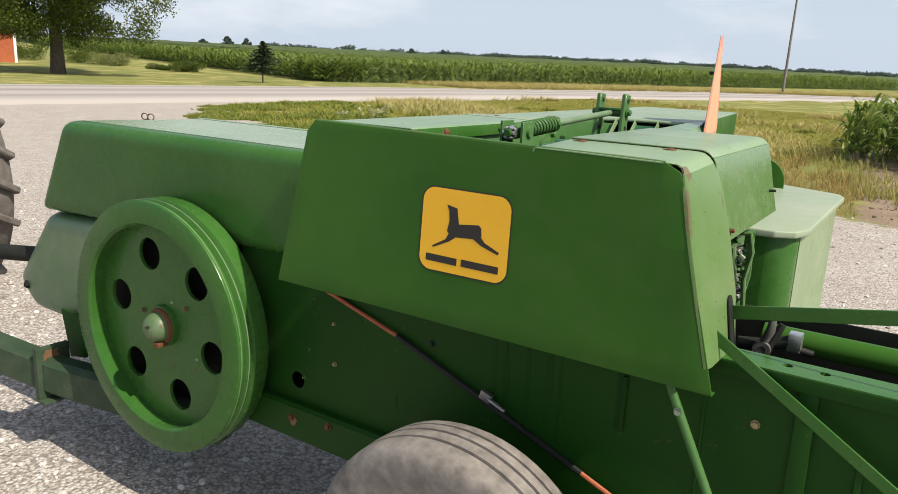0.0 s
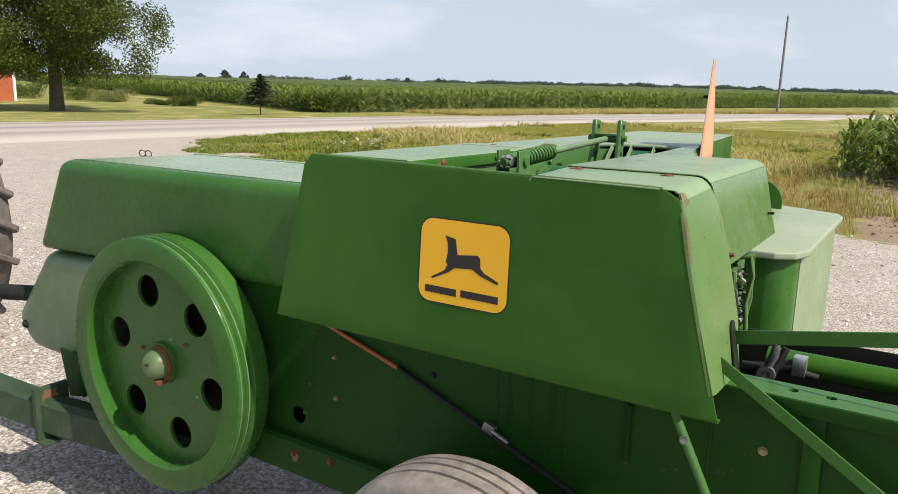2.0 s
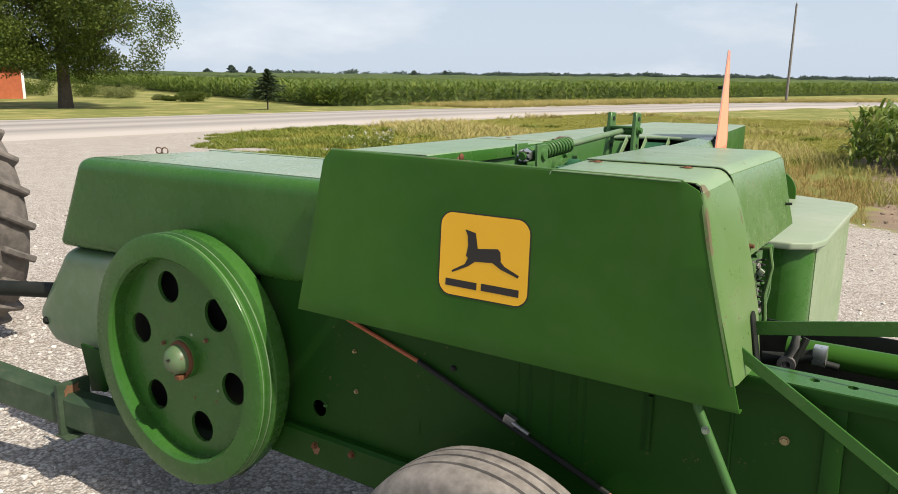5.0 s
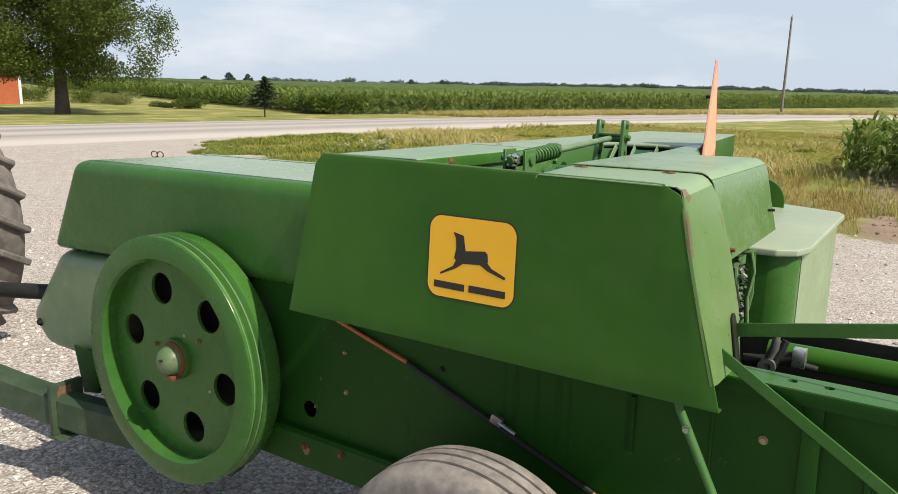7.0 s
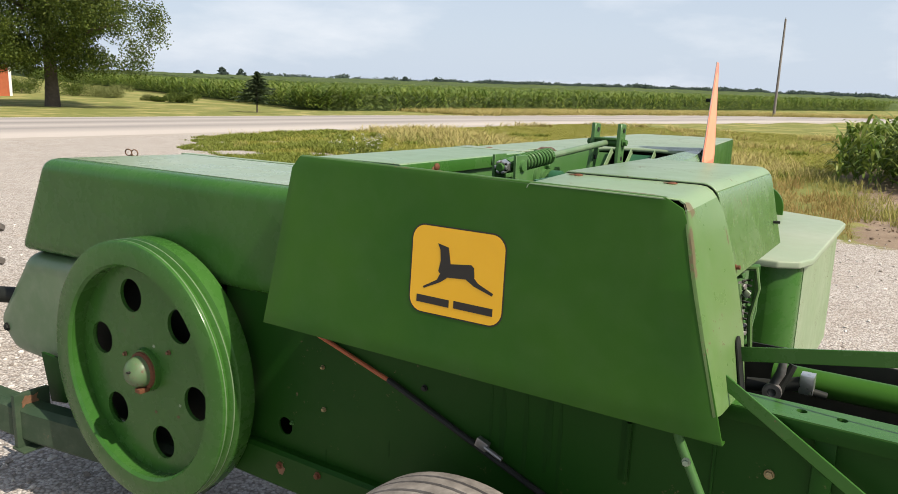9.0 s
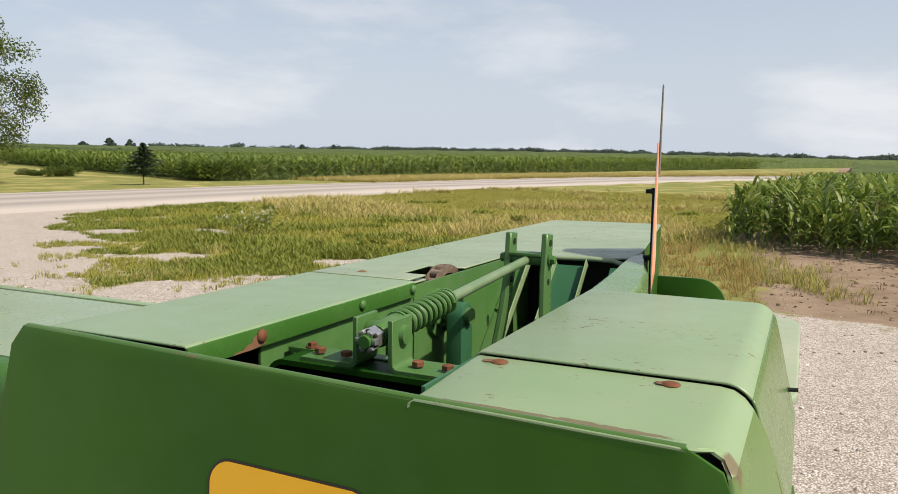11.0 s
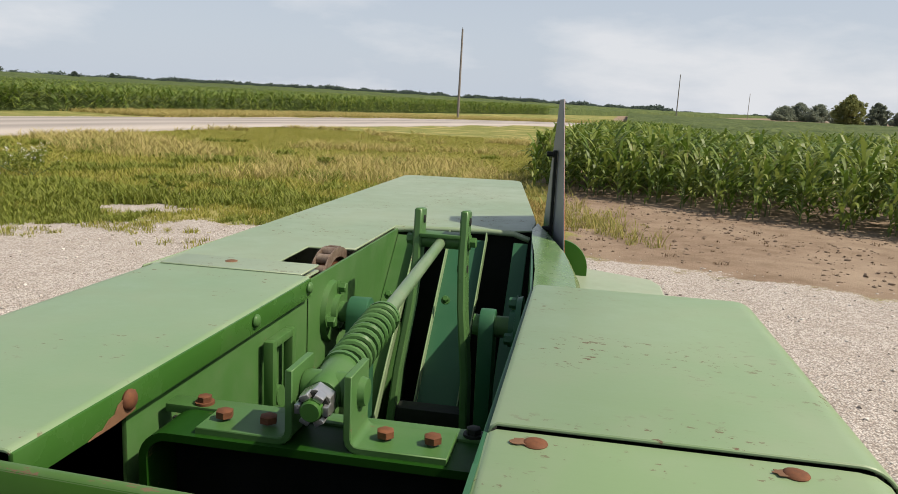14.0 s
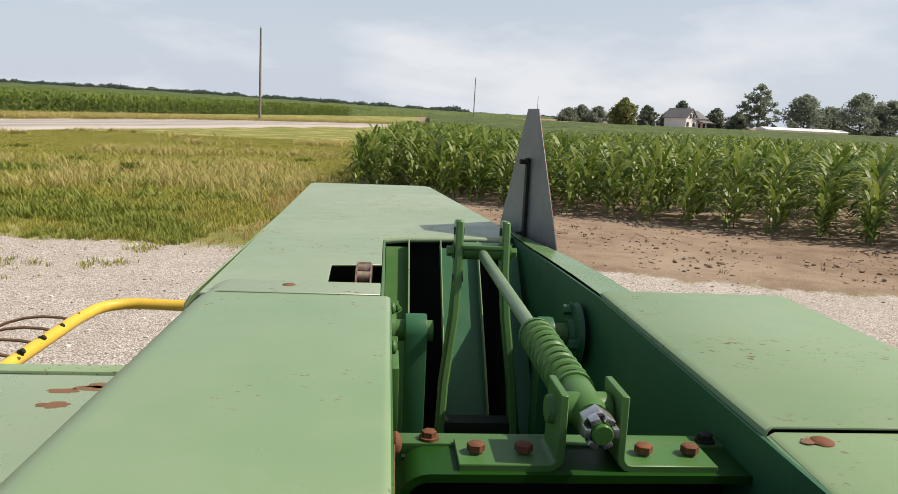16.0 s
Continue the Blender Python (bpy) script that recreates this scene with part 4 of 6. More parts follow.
part("lift_link", tube([(0.700, 0.070, 1.035), (0.694, 0.072, 0.975), (0.676, 0.078, 0.930), (0.690, 0.080, 0.870)], [0.006, 0.011, 0.010, 0.008], 10), M_STEEL, yoke, "grey bent steel link")
part("link_eye", lathe([(0.010, -0.007), (0.021, -0.007), (0.021, 0.007), (0.010, 0.007)], (0.680, 0.072, 0.925), "y", 18), M_STEEL, yoke, "worn eye of the link")
part("link_pin", tube([(0.735, 0.100, 0.938), (0.790, 0.110, 0.928)], 0.009, 10), M_DARK, yoke, "greasy pin")

# front cover, its shield, and the flywheel
def skew(bm):
    """The front end of the cover runs back a little across the machine."""
    for v in bm.verts:
        if v.co.x < -1.5:
            v.co.x += 0.24 * (v.co.y + 0.15)
    return bm


cover = part("front_cover", skew(prism([(-1.972, 1.290), (-0.545, 1.292), (-0.545, 0.955), (-2.190, 0.897)], "y", -0.150, 0.385, 0.055, 6, 45)), M_WHEEL, baler, "long green front cover with a rounded top edge")
# Pale sheet laid on top; its paleness carries the reflected sky.
part("cover_top", skew(prism([(-1.905, 1.2925), (-0.560, 1.2945), (-0.560, 1.25), (-1.905, 1.25)], "y", -0.090, 0.382, 0.0)), M_GLOSS, cover, "pale top of the cover, sky reflection in its colour")
part("cover_edge_strip", skew(prism([(-1.96, 1.2940), (-0.545, 1.2980), (-0.545, 1.20), (-1.92, 1.20)], "y", 0.391, 0.424, 0.004)), M_TOP, cover, "folded edge strip")
part("seam_gap", skew(prism([(-1.96, 1.2850), (-0.545, 1.2880), (-0.545, 1.20), (-1.92, 1.20)], "y", 0.384, 0.392, 0.0)), M_DARK, cover, "dark seam")
for px, py in ((-0.625, 0.330), (-0.655, 0.318), (-0.650, 0.265), (-0.610, 0.342)):
    part("rust_spot", prism(blob(px, py, 0.027, 0.013, px * 40), "z", 1.2932, 1.2946, 0), M_BROWN, cover)
for k in (-1, 1):
    part("wire_ring", tube([(-1.900 + k * 0.021 + 0.0215 * math.cos(a * math.pi / 8), 0.200, 1.299 + 0.0135 * math.sin(a * math.pi / 8)) for a in range(17)], 0.0026, 6), M_BROWN, cover, "small brass-coloured wire ring")
part("ring_stem", tube([(-1.900, 0.200, 1.02), (-1.900, 0.200, 1.290)], 0.0024, 6), M_BROWN, cover)
shield = part("drive_shield", prism([(-2.165, 0.890), (-1.72, 0.905), (-1.72, 0.425), (-2.08, 0.425), (-2.32, 0.425), (-2.450, 0.550)], "y", -0.138, 0.16, 0.075, 7, 25), M_SHIELD, baler, "paler green drive shield below the cover")
part("shield_bolt", hexbolt((-2.345, -0.139, 0.535), (0, -1, 0), 0.014), M_DARK, shield)
FX, FZ = -1.228, 0.630
fly = part("flywheel", lathe([(0.372, -0.300), (0.442, -0.300), (0.449, -0.297), (0.451, -0.292), (0.451, -0.282), (0.437, -0.273), (0.437, -0.267), (0.451, -0.258), (0.451, -0.254), (0.437, -0.245), (0.437, -0.239), (0.451, -0.230), (0.451, -0.182), (0.447, -0.170), (0.395, -0.170), (0.390, -0.234), (0.366, -0.240), (0.363, -0.290)], (FX, 0, FZ), "y", 96), M_WHEEL, baler, "big green six-hole flywheel with belt grooves")
holes = [ring_pts(FX + 0.257 * math.cos(radians(106 + 60 * k)), FZ + 0.257 * math.sin(radians(106 + 60 * k)), 0.058, 20) for k in range(6)]
part("web", plate(ring_pts(FX, FZ, 0.374, 72), holes, "y", -0.240, -0.228), M_WHEEL, fly)
for k, (a, r) in enumerate(((20, 0.335), (-28, 0.19), (-40, 0.205), (65, 0.10), (-75, 0.15))):
    px, pz = FX + r * math.cos(radians(a)), FZ + r * math.sin(radians(a))
    part("paint_chip", prism([(px - 0.007, pz - 0.003), (px + 0.004, pz - 0.005), (px + 0.008, pz + 0.003), (px - 0.002, pz + 0.006)], "y", -0.2408, -0.2401, 0), M_PALE if k % 2 else M_BROWN, fly)
part("hub", lathe([(0, -0.2560), (0.07196, -0.2560), (0.0771, -0.2400), (0.0771, -0.1500), (0, -0.1500)], (FX, 0, FZ), "y", 32), M_WHEEL, fly)
part("hub_cap", lathe([(0, -0.3170), (0.01748, -0.3160), (0.0329, -0.3090), (0.04626, -0.2950), (0.05346, -0.2770), (0.05551, -0.2560), (0, -0.2560)], (FX, 0, FZ), "y", 28), M_HUB, fly, "rounded hub cap, chipped and rusty")
part("grease_nipple", tube([(FX + 0.012, -0.311, FZ + 0.012), (FX + 0.014, -0.327, FZ + 0.016)], [0.006, 0.003], 8), M_DARK, fly)
part("hub_key", box(FX + 0.006, FX + 0.034, -0.295, -0.256, FZ - 0.066, FZ - 0.050, 0.003), M_RUST, fly, "rusty key in the hub")
# Thin pale rings paint the highlight on the groove edges.
for yb in (-0.256, -0.287):
    part("rim_highlight", lathe([(0.4508, yb - 0.0022), (0.4516, yb - 0.0018), (0.4516, yb + 0.0018), (0.4508, yb + 0.0022)], (FX, 0, FZ), "y", 96), M_SHIELD, fly, "pale ring for the highlight along a belt groove")
part("hub_rust", lathe([(0.05448, -0.2560), (0.06579, -0.2560), (0.06374, -0.2630), (0.05448, -0.2670)], (FX, 0, FZ), "y", 28), M_RUST, fly)
part("shaft", tube([(FX, -0.16, FZ), (FX, 0.2, FZ)], 0.035, 16), M_DARK, fly)
for a, r in ((165, 0.12), (35, 0.15)):
    part("web_bolt", hexbolt((FX + r * math.cos(radians(a)), -0.240, FZ + r * math.sin(radians(a))), (0, -1, 0), 0.0065), M_BROWN, fly)

# Added box: closes a gap that let a streak of sun through.
part("sun_stop", box(-1.70, -0.96, -0.156, -0.095, 0.34, 0.93, 0.006), M_DARK, baler, "added black box that stops sun behind the flywheel")
# Guessed housing; its black gives the dark seen through the flywheel holes.
part("gear_housing", box(-1.84, -0.92, -0.10, 0.30, 0.36, 0.93, 0.02), M_DARK, baler, "guessed gear housing, black so the flywheel holes read dark")
# drawbar, drive shaft, axle, wheels
part("drawbar", strap([(-1.10, -0.08, 0.22), (-1.90, -0.26, 0.255), (-2.17, -0.335, 0.300), (-3.00, -0.56, 0.45)], 0.155, 0.10, (0, 0, 1)), M_BAR, baler, "square-section green drawbar")
part("drawbar_plate", merge(box(-1.955, -1.930, -0.34, -0.20, 0.165, 0.385, 0.004), box(-1.965, -1.88, -0.345, -0.21, 0.160, 0.169, 0.003)), M_BAR, baler, "rusty plate welded to the drawbar")
part("plate_rust", prism(blob(-0.28, 0.345, 0.045, 0.035, 3.3), "x", -1.9315, -1.9285, 0), M_BROWN, baler, "rust on the welded plate")
# Gusset, plus an added beam that keeps sun off the ground below.
part("front_leg", merge(prism([(-1.97, 0.30), (-1.86, 0.32), (-1.80, 0.50), (-2.02, 0.50)], "y", -0.175, -0.163, 0.002), box(-2.05, -1.30, -0.04, 0.30, 0.24, 0.32, 0.005)), M_BODY, baler, "dark gusset over the drawbar, with an added beam that blocks sun")
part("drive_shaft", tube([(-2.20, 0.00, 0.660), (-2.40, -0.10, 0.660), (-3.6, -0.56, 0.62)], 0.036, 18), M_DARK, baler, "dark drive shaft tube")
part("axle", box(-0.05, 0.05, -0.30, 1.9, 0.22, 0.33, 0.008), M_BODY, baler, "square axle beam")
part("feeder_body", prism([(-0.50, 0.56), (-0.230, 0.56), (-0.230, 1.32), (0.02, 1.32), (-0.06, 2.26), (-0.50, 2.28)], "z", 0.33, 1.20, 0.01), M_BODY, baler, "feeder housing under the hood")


def ribbed_wheel(cx, cy, R, w, name):
    zc = Z0 + R
    prof = []
    h = w / 2
    pr = [(0.56, -0.62), (0.66, -0.86), (0.80, -1.0), (0.90, -0.98), (0.955, -0.90), (0.975, -0.78)]
    ribs = [(-0.70, 1), (-0.42, 1), (-0.40, 0), (-0.34, 0), (-0.32, 1), (-0.02, 1), (0.0, 0), (0.06, 0), (0.08, 1), (0.34, 1), (0.36, 0), (0.42, 0), (0.44, 1), (0.70, 1)]
    for r, u in pr:
        prof.append((R * r, h * u))
    for u, top in ribs:
        prof.append((R * ((1.0 if top else 0.965) - 0.028 * abs(u) ** 2), h * u))
    for r, u in pr[::-1]:
        prof.append((R * r, -h * u))
    wheel = part("wheel", lathe([(0.02, -0.03), (R * 0.30, -0.03), (R * 0.34, -0.005), (R * 0.50, -0.02), (R * 0.52, -h * 0.62), (R * 0.585, -h * 0.66), (R * 0.585, -h * 0.55), (R * 0.54, -h * 0.5), (R * 0.54, h * 0.5), (R * 0.585, h * 0.66), (R * 0.50, h * 0.6), (R * 0.48, 0.01), (0.02, 0.01)], (cx, cy, zc), "y", 40), M_DARK, baler, "ground wheel")
    part("tyre", lathe(prof, (cx, cy, zc), "y", 64), M_RUBBER, wheel, name)
    return wheel


ribbed_wheel(0.10, -0.385, 0.385, 0.215, "dusty ribbed implement tyre")
ribbed_wheel(0.0, 2.05, 0.36, 0.20, "dusty ribbed implement tyre")

# pickup guard
guard = part("pickup_guard", tube([(-0.50, 2.30, 0.88), (-1.02, 2.38, 0.88), (-1.22, 2.40, 0.88)] + [(-1.22 - 0.14 * math.sin(radians(a)), 2.26 + 0.14 * math.cos(radians(a)), 0.88) for a in (25, 50, 75)] + [(-1.37, 2.15, 0.88), (-1.39, 1.35, 0.86)], 0.023, 14), M_YELLOW, baler, "bent yellow pickup guard tube")
for k in range(5):
    y = 1.52 + 0.15 * k
    part("guard_rod", tube([(-1.36 - 0.44 * math.sin(q * 0.157), y + 0.05 * math.sin(q * 0.4) - 0.0022 * q * q, 0.88 + 0.03 * math.sin(q * 0.31) - 0.0028 * q * q) for q in range(11)], 0.006, 6), M_BROWN, guard)
    part("guard_bolt", hexbolt((-1.372, y + 0.03, 0.888), (0.75, 0, 0.66), 0.010, 0.012), M_DARK, guard)
part("pickup_side", prism(arc(1.45, 0.66, 0.24, 0, 180, 12) + [(1.21, 0.30), (1.69, 0.30)], "x", -0.66, -0.65, 0.002), M_PANEL, baler, "rounded green pickup end sheet")

# ---- tractor tyre in front of the machine ----
tractor = thing("tractor_wheel", (-4.50, 0.36, Z0), "big lugged rear tyre of the towing tractor", "tractor wheel")
TR = 0.79
tyre = part("tyre", lathe([(0.40, -0.17), (0.60, -0.21), (0.70, -0.20), (0.735, -0.15), (0.745, 0.0), (0.735, 0.15), (0.70, 0.20), (0.60, 0.21), (0.40, 0.17)], (-4.50, 0.36, Z0 + TR), "y", 60), M_RUBBER2, tractor, "dusty black tyre")
part("rim", lathe([(0.03, -0.05), (0.36, -0.05), (0.40, -0.17), (0.42, -0.17), (0.42, 0.17), (0.40, 0.17), (0.36, 0.0), (0.03, 0.0)], (-4.50, 0.36, Z0 + TR), "y", 40), M_YELLOW, tractor, "yellow rim")
for k in range(22):
    for s in (-1, 1):
        a = 2 * math.pi * (k + (0.5 if s > 0 else 0)) / 22
        pts = []
        for f in (0.03, 0.5, 1.0):
            ang = a - 0.16 * f
            r = 0.752 - 0.022 * f * f
            pts.append((-4.50 + r * math.cos(ang), 0.36 + s * 0.205 * f, Z0 + TR + r * math.sin(ang)))
        part("lug", strap(pts, 0.044, 0.075, (-math.sin(a), 0, math.cos(a))), M_RUBBER2, tyre)

# ---- land ----


def smooth(a, b, t):
    t = np.clip((t - a) / (b - a), 0, 1)
    return t * t * (3 - 2 * t)


def land(x, y):
    """Height of the land: level yard, rising to a low ridge ahead and to the west."""
    x, y = np.asarray(x, float), np.asarray(y, float)
    r = np.hypot(x, y)
    az = np.degrees(np.arctan2(x, y))
    w = 1 - 0.5 * smooth(-20, 14, az)
    w = w * smooth(-150, -110, az) * (1 - smooth(75, 115, az))
    rise = np.clip(r - 68, 0, 700) * 0.0188
    return Z0 + w * rise


def road_near(y):
    return -21.5 + 0.0056 * np.clip(y - 35, 0, 90) ** 2


def road_far(y):
    return -36.0 + 0.0066 * np.clip(y - 40, 0, 90) ** 2


def yard_edge(x):
    """y at which the gravel of the yard ends."""
    return np.where(x < -8, 6.9 - (x + 8) * 0.72, np.where(x < -6.6, 6.9 + (x + 8) * 1.25, np.where(x < -5, 8.65 + (x + 6.6) * 0.5, np.where(x < 0, 9.45 - 0.11 * (x + 5), 8.9 - 0.30 * np.clip(x, 0, 12)))))


def corn_front(x):
    """y of the first corn row beyond the bare soil."""
    return np.where(x < 1.2, 15.6 - 1.35 * (x - 1.2), 15.6 - 0.70 * (x - 1.2))


def corn_west(y):
    return -1.12 + (y - 18.4) * 0.05


def masks(x, y):
    e = yard_edge(x)
    soft_edge = np.where(x < -8, 2.2, 0.6)
    grass = np.clip(0.5 + (y - e) / (2 * soft_edge), 0, 1)
    grass = np.where((x < -20.5) & (y > 0), np.maximum(grass * 0, 0), grass)
    road = smooth(-0.5, 0.5, x - road_far(y)) * (1 - smooth(-0.5, 0.5, x - road_near(y)))
    grass = np.where(x < road_far(y) - 0.2, 1.0, grass)
    grass = grass * (1 - road)
    bare = np.sin(x * 1.3 + 1.7 * np.sin(y * 0.9)) * np.sin(y * 1.9 + x * 0.45 + 1.1)
    grass = np.where(x > -18, grass * (1 - 0.85 * smooth(0.30, 0.62, bare) * smooth(-4.0, -6.5, x) * (1 - smooth(3.0, 5.5, y - e))), grass)
    dirt = smooth(-0.7, 0.7, x - (0.3 - 0.10 * (y - 8.5))) * smooth(-0.4, 0.4, y - e)
    dirt = np.where((y > corn_front(x) + 0.5) & (x > corn_west(y)), 1.0, dirt)
    dirt = np.where(x < corn_west(y) - 0.5, dirt * (1 - smooth(12.5, 15.0, y)), dirt)
    return grass, dirt, road


near_x = np.arange(-46, 30.01, 0.4)
near_y = np.arange(-6, 60.01, 0.4)
gx = np.concatenate([-np.geomspace(3000, 48, 34), near_x, np.geomspace(32, 3000, 34)])
gy = np.concatenate([-np.geomspace(3000, 8, 30), near_y, np.geomspace(62, 3000, 40)])
X, Y = np.meshgrid(gx, gy)
Zg = land(X, Y)
lump = np.array([noise.noise((px * 0.9, py * 0.9, 0)) * 0.5 + noise.noise((px * 3.1, py * 3.1, 4)) * 0.25 for px, py in zip(X.ravel(), Y.ravel())]).reshape(X.shape)
gm, dm, rm = masks(X, Y)
Zg = Zg + np.where(np.hypot(X, Y) < 70, lump * (0.012 + 0.05 * dm + 0.05 * gm * (1 - dm)), 0)
nx, ny = len(gx), len(gy)
idx = np.arange(nx * ny).reshape(ny, nx)
quads = np.stack([idx[:-1, :-1], idx[:-1, 1:], idx[1:, 1:], idx[1:, :-1]], -1).reshape(-1, 4)


def ground_material():
    m, n, l, b = material("yard ground", 0.95, 0, 0.15)
    v = place_node(n)

    def attr(name):
        a = n.new("ShaderNodeAttribute")
        a.attribute_name = name
        return a.outputs["Fac"]

    big, mid, fine = noise_node(n, l, 0.35, 4, 0.6, v), noise_node(n, l, 2.2, 5, 0.65, v), noise_node(n, l, 26, 5, 0.7, v)
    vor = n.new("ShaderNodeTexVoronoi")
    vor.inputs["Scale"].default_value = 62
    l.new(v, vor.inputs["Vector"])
    stone = n.new("ShaderNodeSeparateColor")
    l.new(vor.outputs["Color"], stone.inputs[0])
    vor2 = n.new("ShaderNodeTexVoronoi")
    vor2.inputs["Scale"].default_value = 27
    l.new(v, vor2.inputs["Vector"])
    stone2 = n.new("ShaderNodeSeparateColor")
    l.new(vor2.outputs["Color"], stone2.inputs[0])
    gravel = mix_node(n, l, ramp_node(n, l, stone.outputs[0], [(0.0, (0, 0, 0)), (0.55, (0.35, 0.35, 0.35)), (1.0, (1, 1, 1))]), mix_node(n, l, fine, (0.250, 0.218, 0.190), (0.480, 0.432, 0.385)), (0.67, 0.638, 0.595))
    gravel = mix_node(n, l, math_node(n, l, "MULTIPLY", ramp_node(n, l, stone2.outputs[1], [(0.72, (0, 0, 0)), (0.78, (1, 1, 1))]), 0.7), gravel, (0.57, 0.540, 0.508))
    gravel = mix_node(n, l, math_node(n, l, "MULTIPLY", ramp_node(n, l, mid, [(0.4, (0, 0, 0)), (0.7, (1, 1, 1))]), 0.45), gravel, (0.36, 0.31, 0.26))
    # Shade between the stones, darkened straight into the gravel colour.
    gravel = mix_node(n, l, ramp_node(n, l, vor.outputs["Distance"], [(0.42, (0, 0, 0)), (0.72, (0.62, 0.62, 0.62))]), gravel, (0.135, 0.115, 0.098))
    grass = mix_node(n, l, fine, (0.12, 0.150, 0.035), (0.25, 0.255, 0.085))
    grass = mix_node(n, l, ramp_node(n, l, big, [(0.48, (0, 0, 0)), (0.70, (1, 1, 1))]), grass, mix_node(n, l, fine, (0.30, 0.27, 0.09), (0.50, 0.42, 0.19)))
    soil = mix_node(n, l, fine, (0.16, 0.115, 0.080), (0.37, 0.285, 0.210))
    soil = mix_node(n, l, ramp_node(n, l, mid, [(0.42, (0, 0, 0)), (0.66, (0.75, 0.75, 0.75))]), soil, (0.165, 0.115, 0.078))
    soil = mix_node(n, l, ramp_node(n, l, big, [(0.45, (0, 0, 0)), (0.65, (0.5, 0.5, 0.5))]), soil, (0.40, 0.325, 0.245))
    track = mix_node(n, l, fine, (0.30, 0.265, 0.225), (0.50, 0.465, 0.42))
    wob = math_node(n, l, "MULTIPLY", math_node(n, l, "SUBTRACT", mid, 0.5), 1.5)
    fwob = math_node(n, l, "MULTIPLY", math_node(n, l, "SUBTRACT", fine, 0.5), 0.9)

    def edge(a):
        s = math_node(n, l, "ADD", math_node(n, l, "ADD", a, wob), fwob)
        return ramp_node(n, l, s, [(0.42, (0, 0, 0)), (0.58, (1, 1, 1))])

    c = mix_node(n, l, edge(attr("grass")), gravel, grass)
    c = mix_node(n, l, edge(attr("dirt")), c, soil)
    c = mix_node(n, l, ramp_node(n, l, attr("road"), [(0.4, (0, 0, 0)), (0.6, (1, 1, 1))]), c, track)
    l.new(c, b.inputs["Base Color"])
    h = math_node(n, l, "ADD", math_node(n, l, "MULTIPLY", vor.outputs["Distance"], -0.9), fine)
    bump_node(n, l, b, h, 0.9, 0.011)
    return m


M_GROUND = ground_material()
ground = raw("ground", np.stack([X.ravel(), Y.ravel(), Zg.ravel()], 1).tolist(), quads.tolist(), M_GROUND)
tagged(ground, "gravel yard with grass verge, bare soil and farm fields", "ground", kind="structure")
for key, val in (("grass", gm), ("dirt", dm), ("road", rm)):
    at = ground.data.attributes.new(key, "FLOAT", "POINT")
    at.data.foreach_set("value", val.ravel().astype(np.float32))

# road surface, a thin crowned sheet of gravel
ry = np.concatenate([np.arange(-40, 60, 2.0), np.geomspace(60, 125, 30)])
rv, rf = [], []
for i, y in enumerate(ry):
    a, b_ = float(road_far(y)), float(road_near(y))
    for k in range(9):
        x = a + (b_ - a) * k / 8
        z = float(land(x, y)) - 0.06 + 0.18 * (1 - (k / 4 - 1) ** 4) - max(0.0, y - 117) * 0.06
        rv.append((x, y, z))
    if i:
        for k in range(8):
            p = (i - 1) * 9 + k
            rf.append((p, p + 1, p + 10, p + 9))


def road_material():
    m, n, l, b = material("pale gravel road", 0.95, 0, 0.15)
    v = place_node(n)
    mp = n.new("ShaderNodeMapping")
    mp.inputs["Scale"].default_value = (1.0, 0.06, 1.0)
    l.new(v, mp.inputs[0])
    streak = noise_node(n, l, 0.9, 4, 0.6, mp.outputs[0])
    fine = noise_node(n, l, 18, 5, 0.7, v)
    across = n.new("ShaderNodeAttribute")
    across.attribute_name = "across"
    lane = ramp_node(n, l, across.outputs["Fac"], [(0.10, (0, 0, 0)), (0.24, (1, 1, 1)), (0.36, (0.25, 0.25, 0.25)), (0.50, (0.9, 0.9, 0.9)), (0.62, (0.2, 0.2, 0.2)), (0.74, (0.85, 0.85, 0.85)), (0.88, (0, 0, 0))])
    worn = math_node(n, l, "MULTIPLY", lane, ramp_node(n, l, streak, [(0.30, (1, 1, 1)), (0.72, (0.55, 0.55, 0.55))]))
    c = mix_node(n, l, worn, mix_node(n, l, fine, (0.39, 0.355, 0.325), (0.53, 0.49, 0.45)), mix_node(n, l, fine, (0.155, 0.147, 0.145), (0.245, 0.235, 0.23)))
    l.new(c, b.inputs["Base Color"])
    bump_node(n, l, b, fine, 0.5, 0.02)
    return m


road = raw("road", rv, rf, road_material())
across = road.data.attributes.new("across", "FLOAT", "POINT")
across.data.foreach_set("value", np.tile(np.arange(9) / 8, len(ry)).astype(np.float32))
tagged(road, "pale gravel country road with darker wheel tracks", "road", kind="structure")

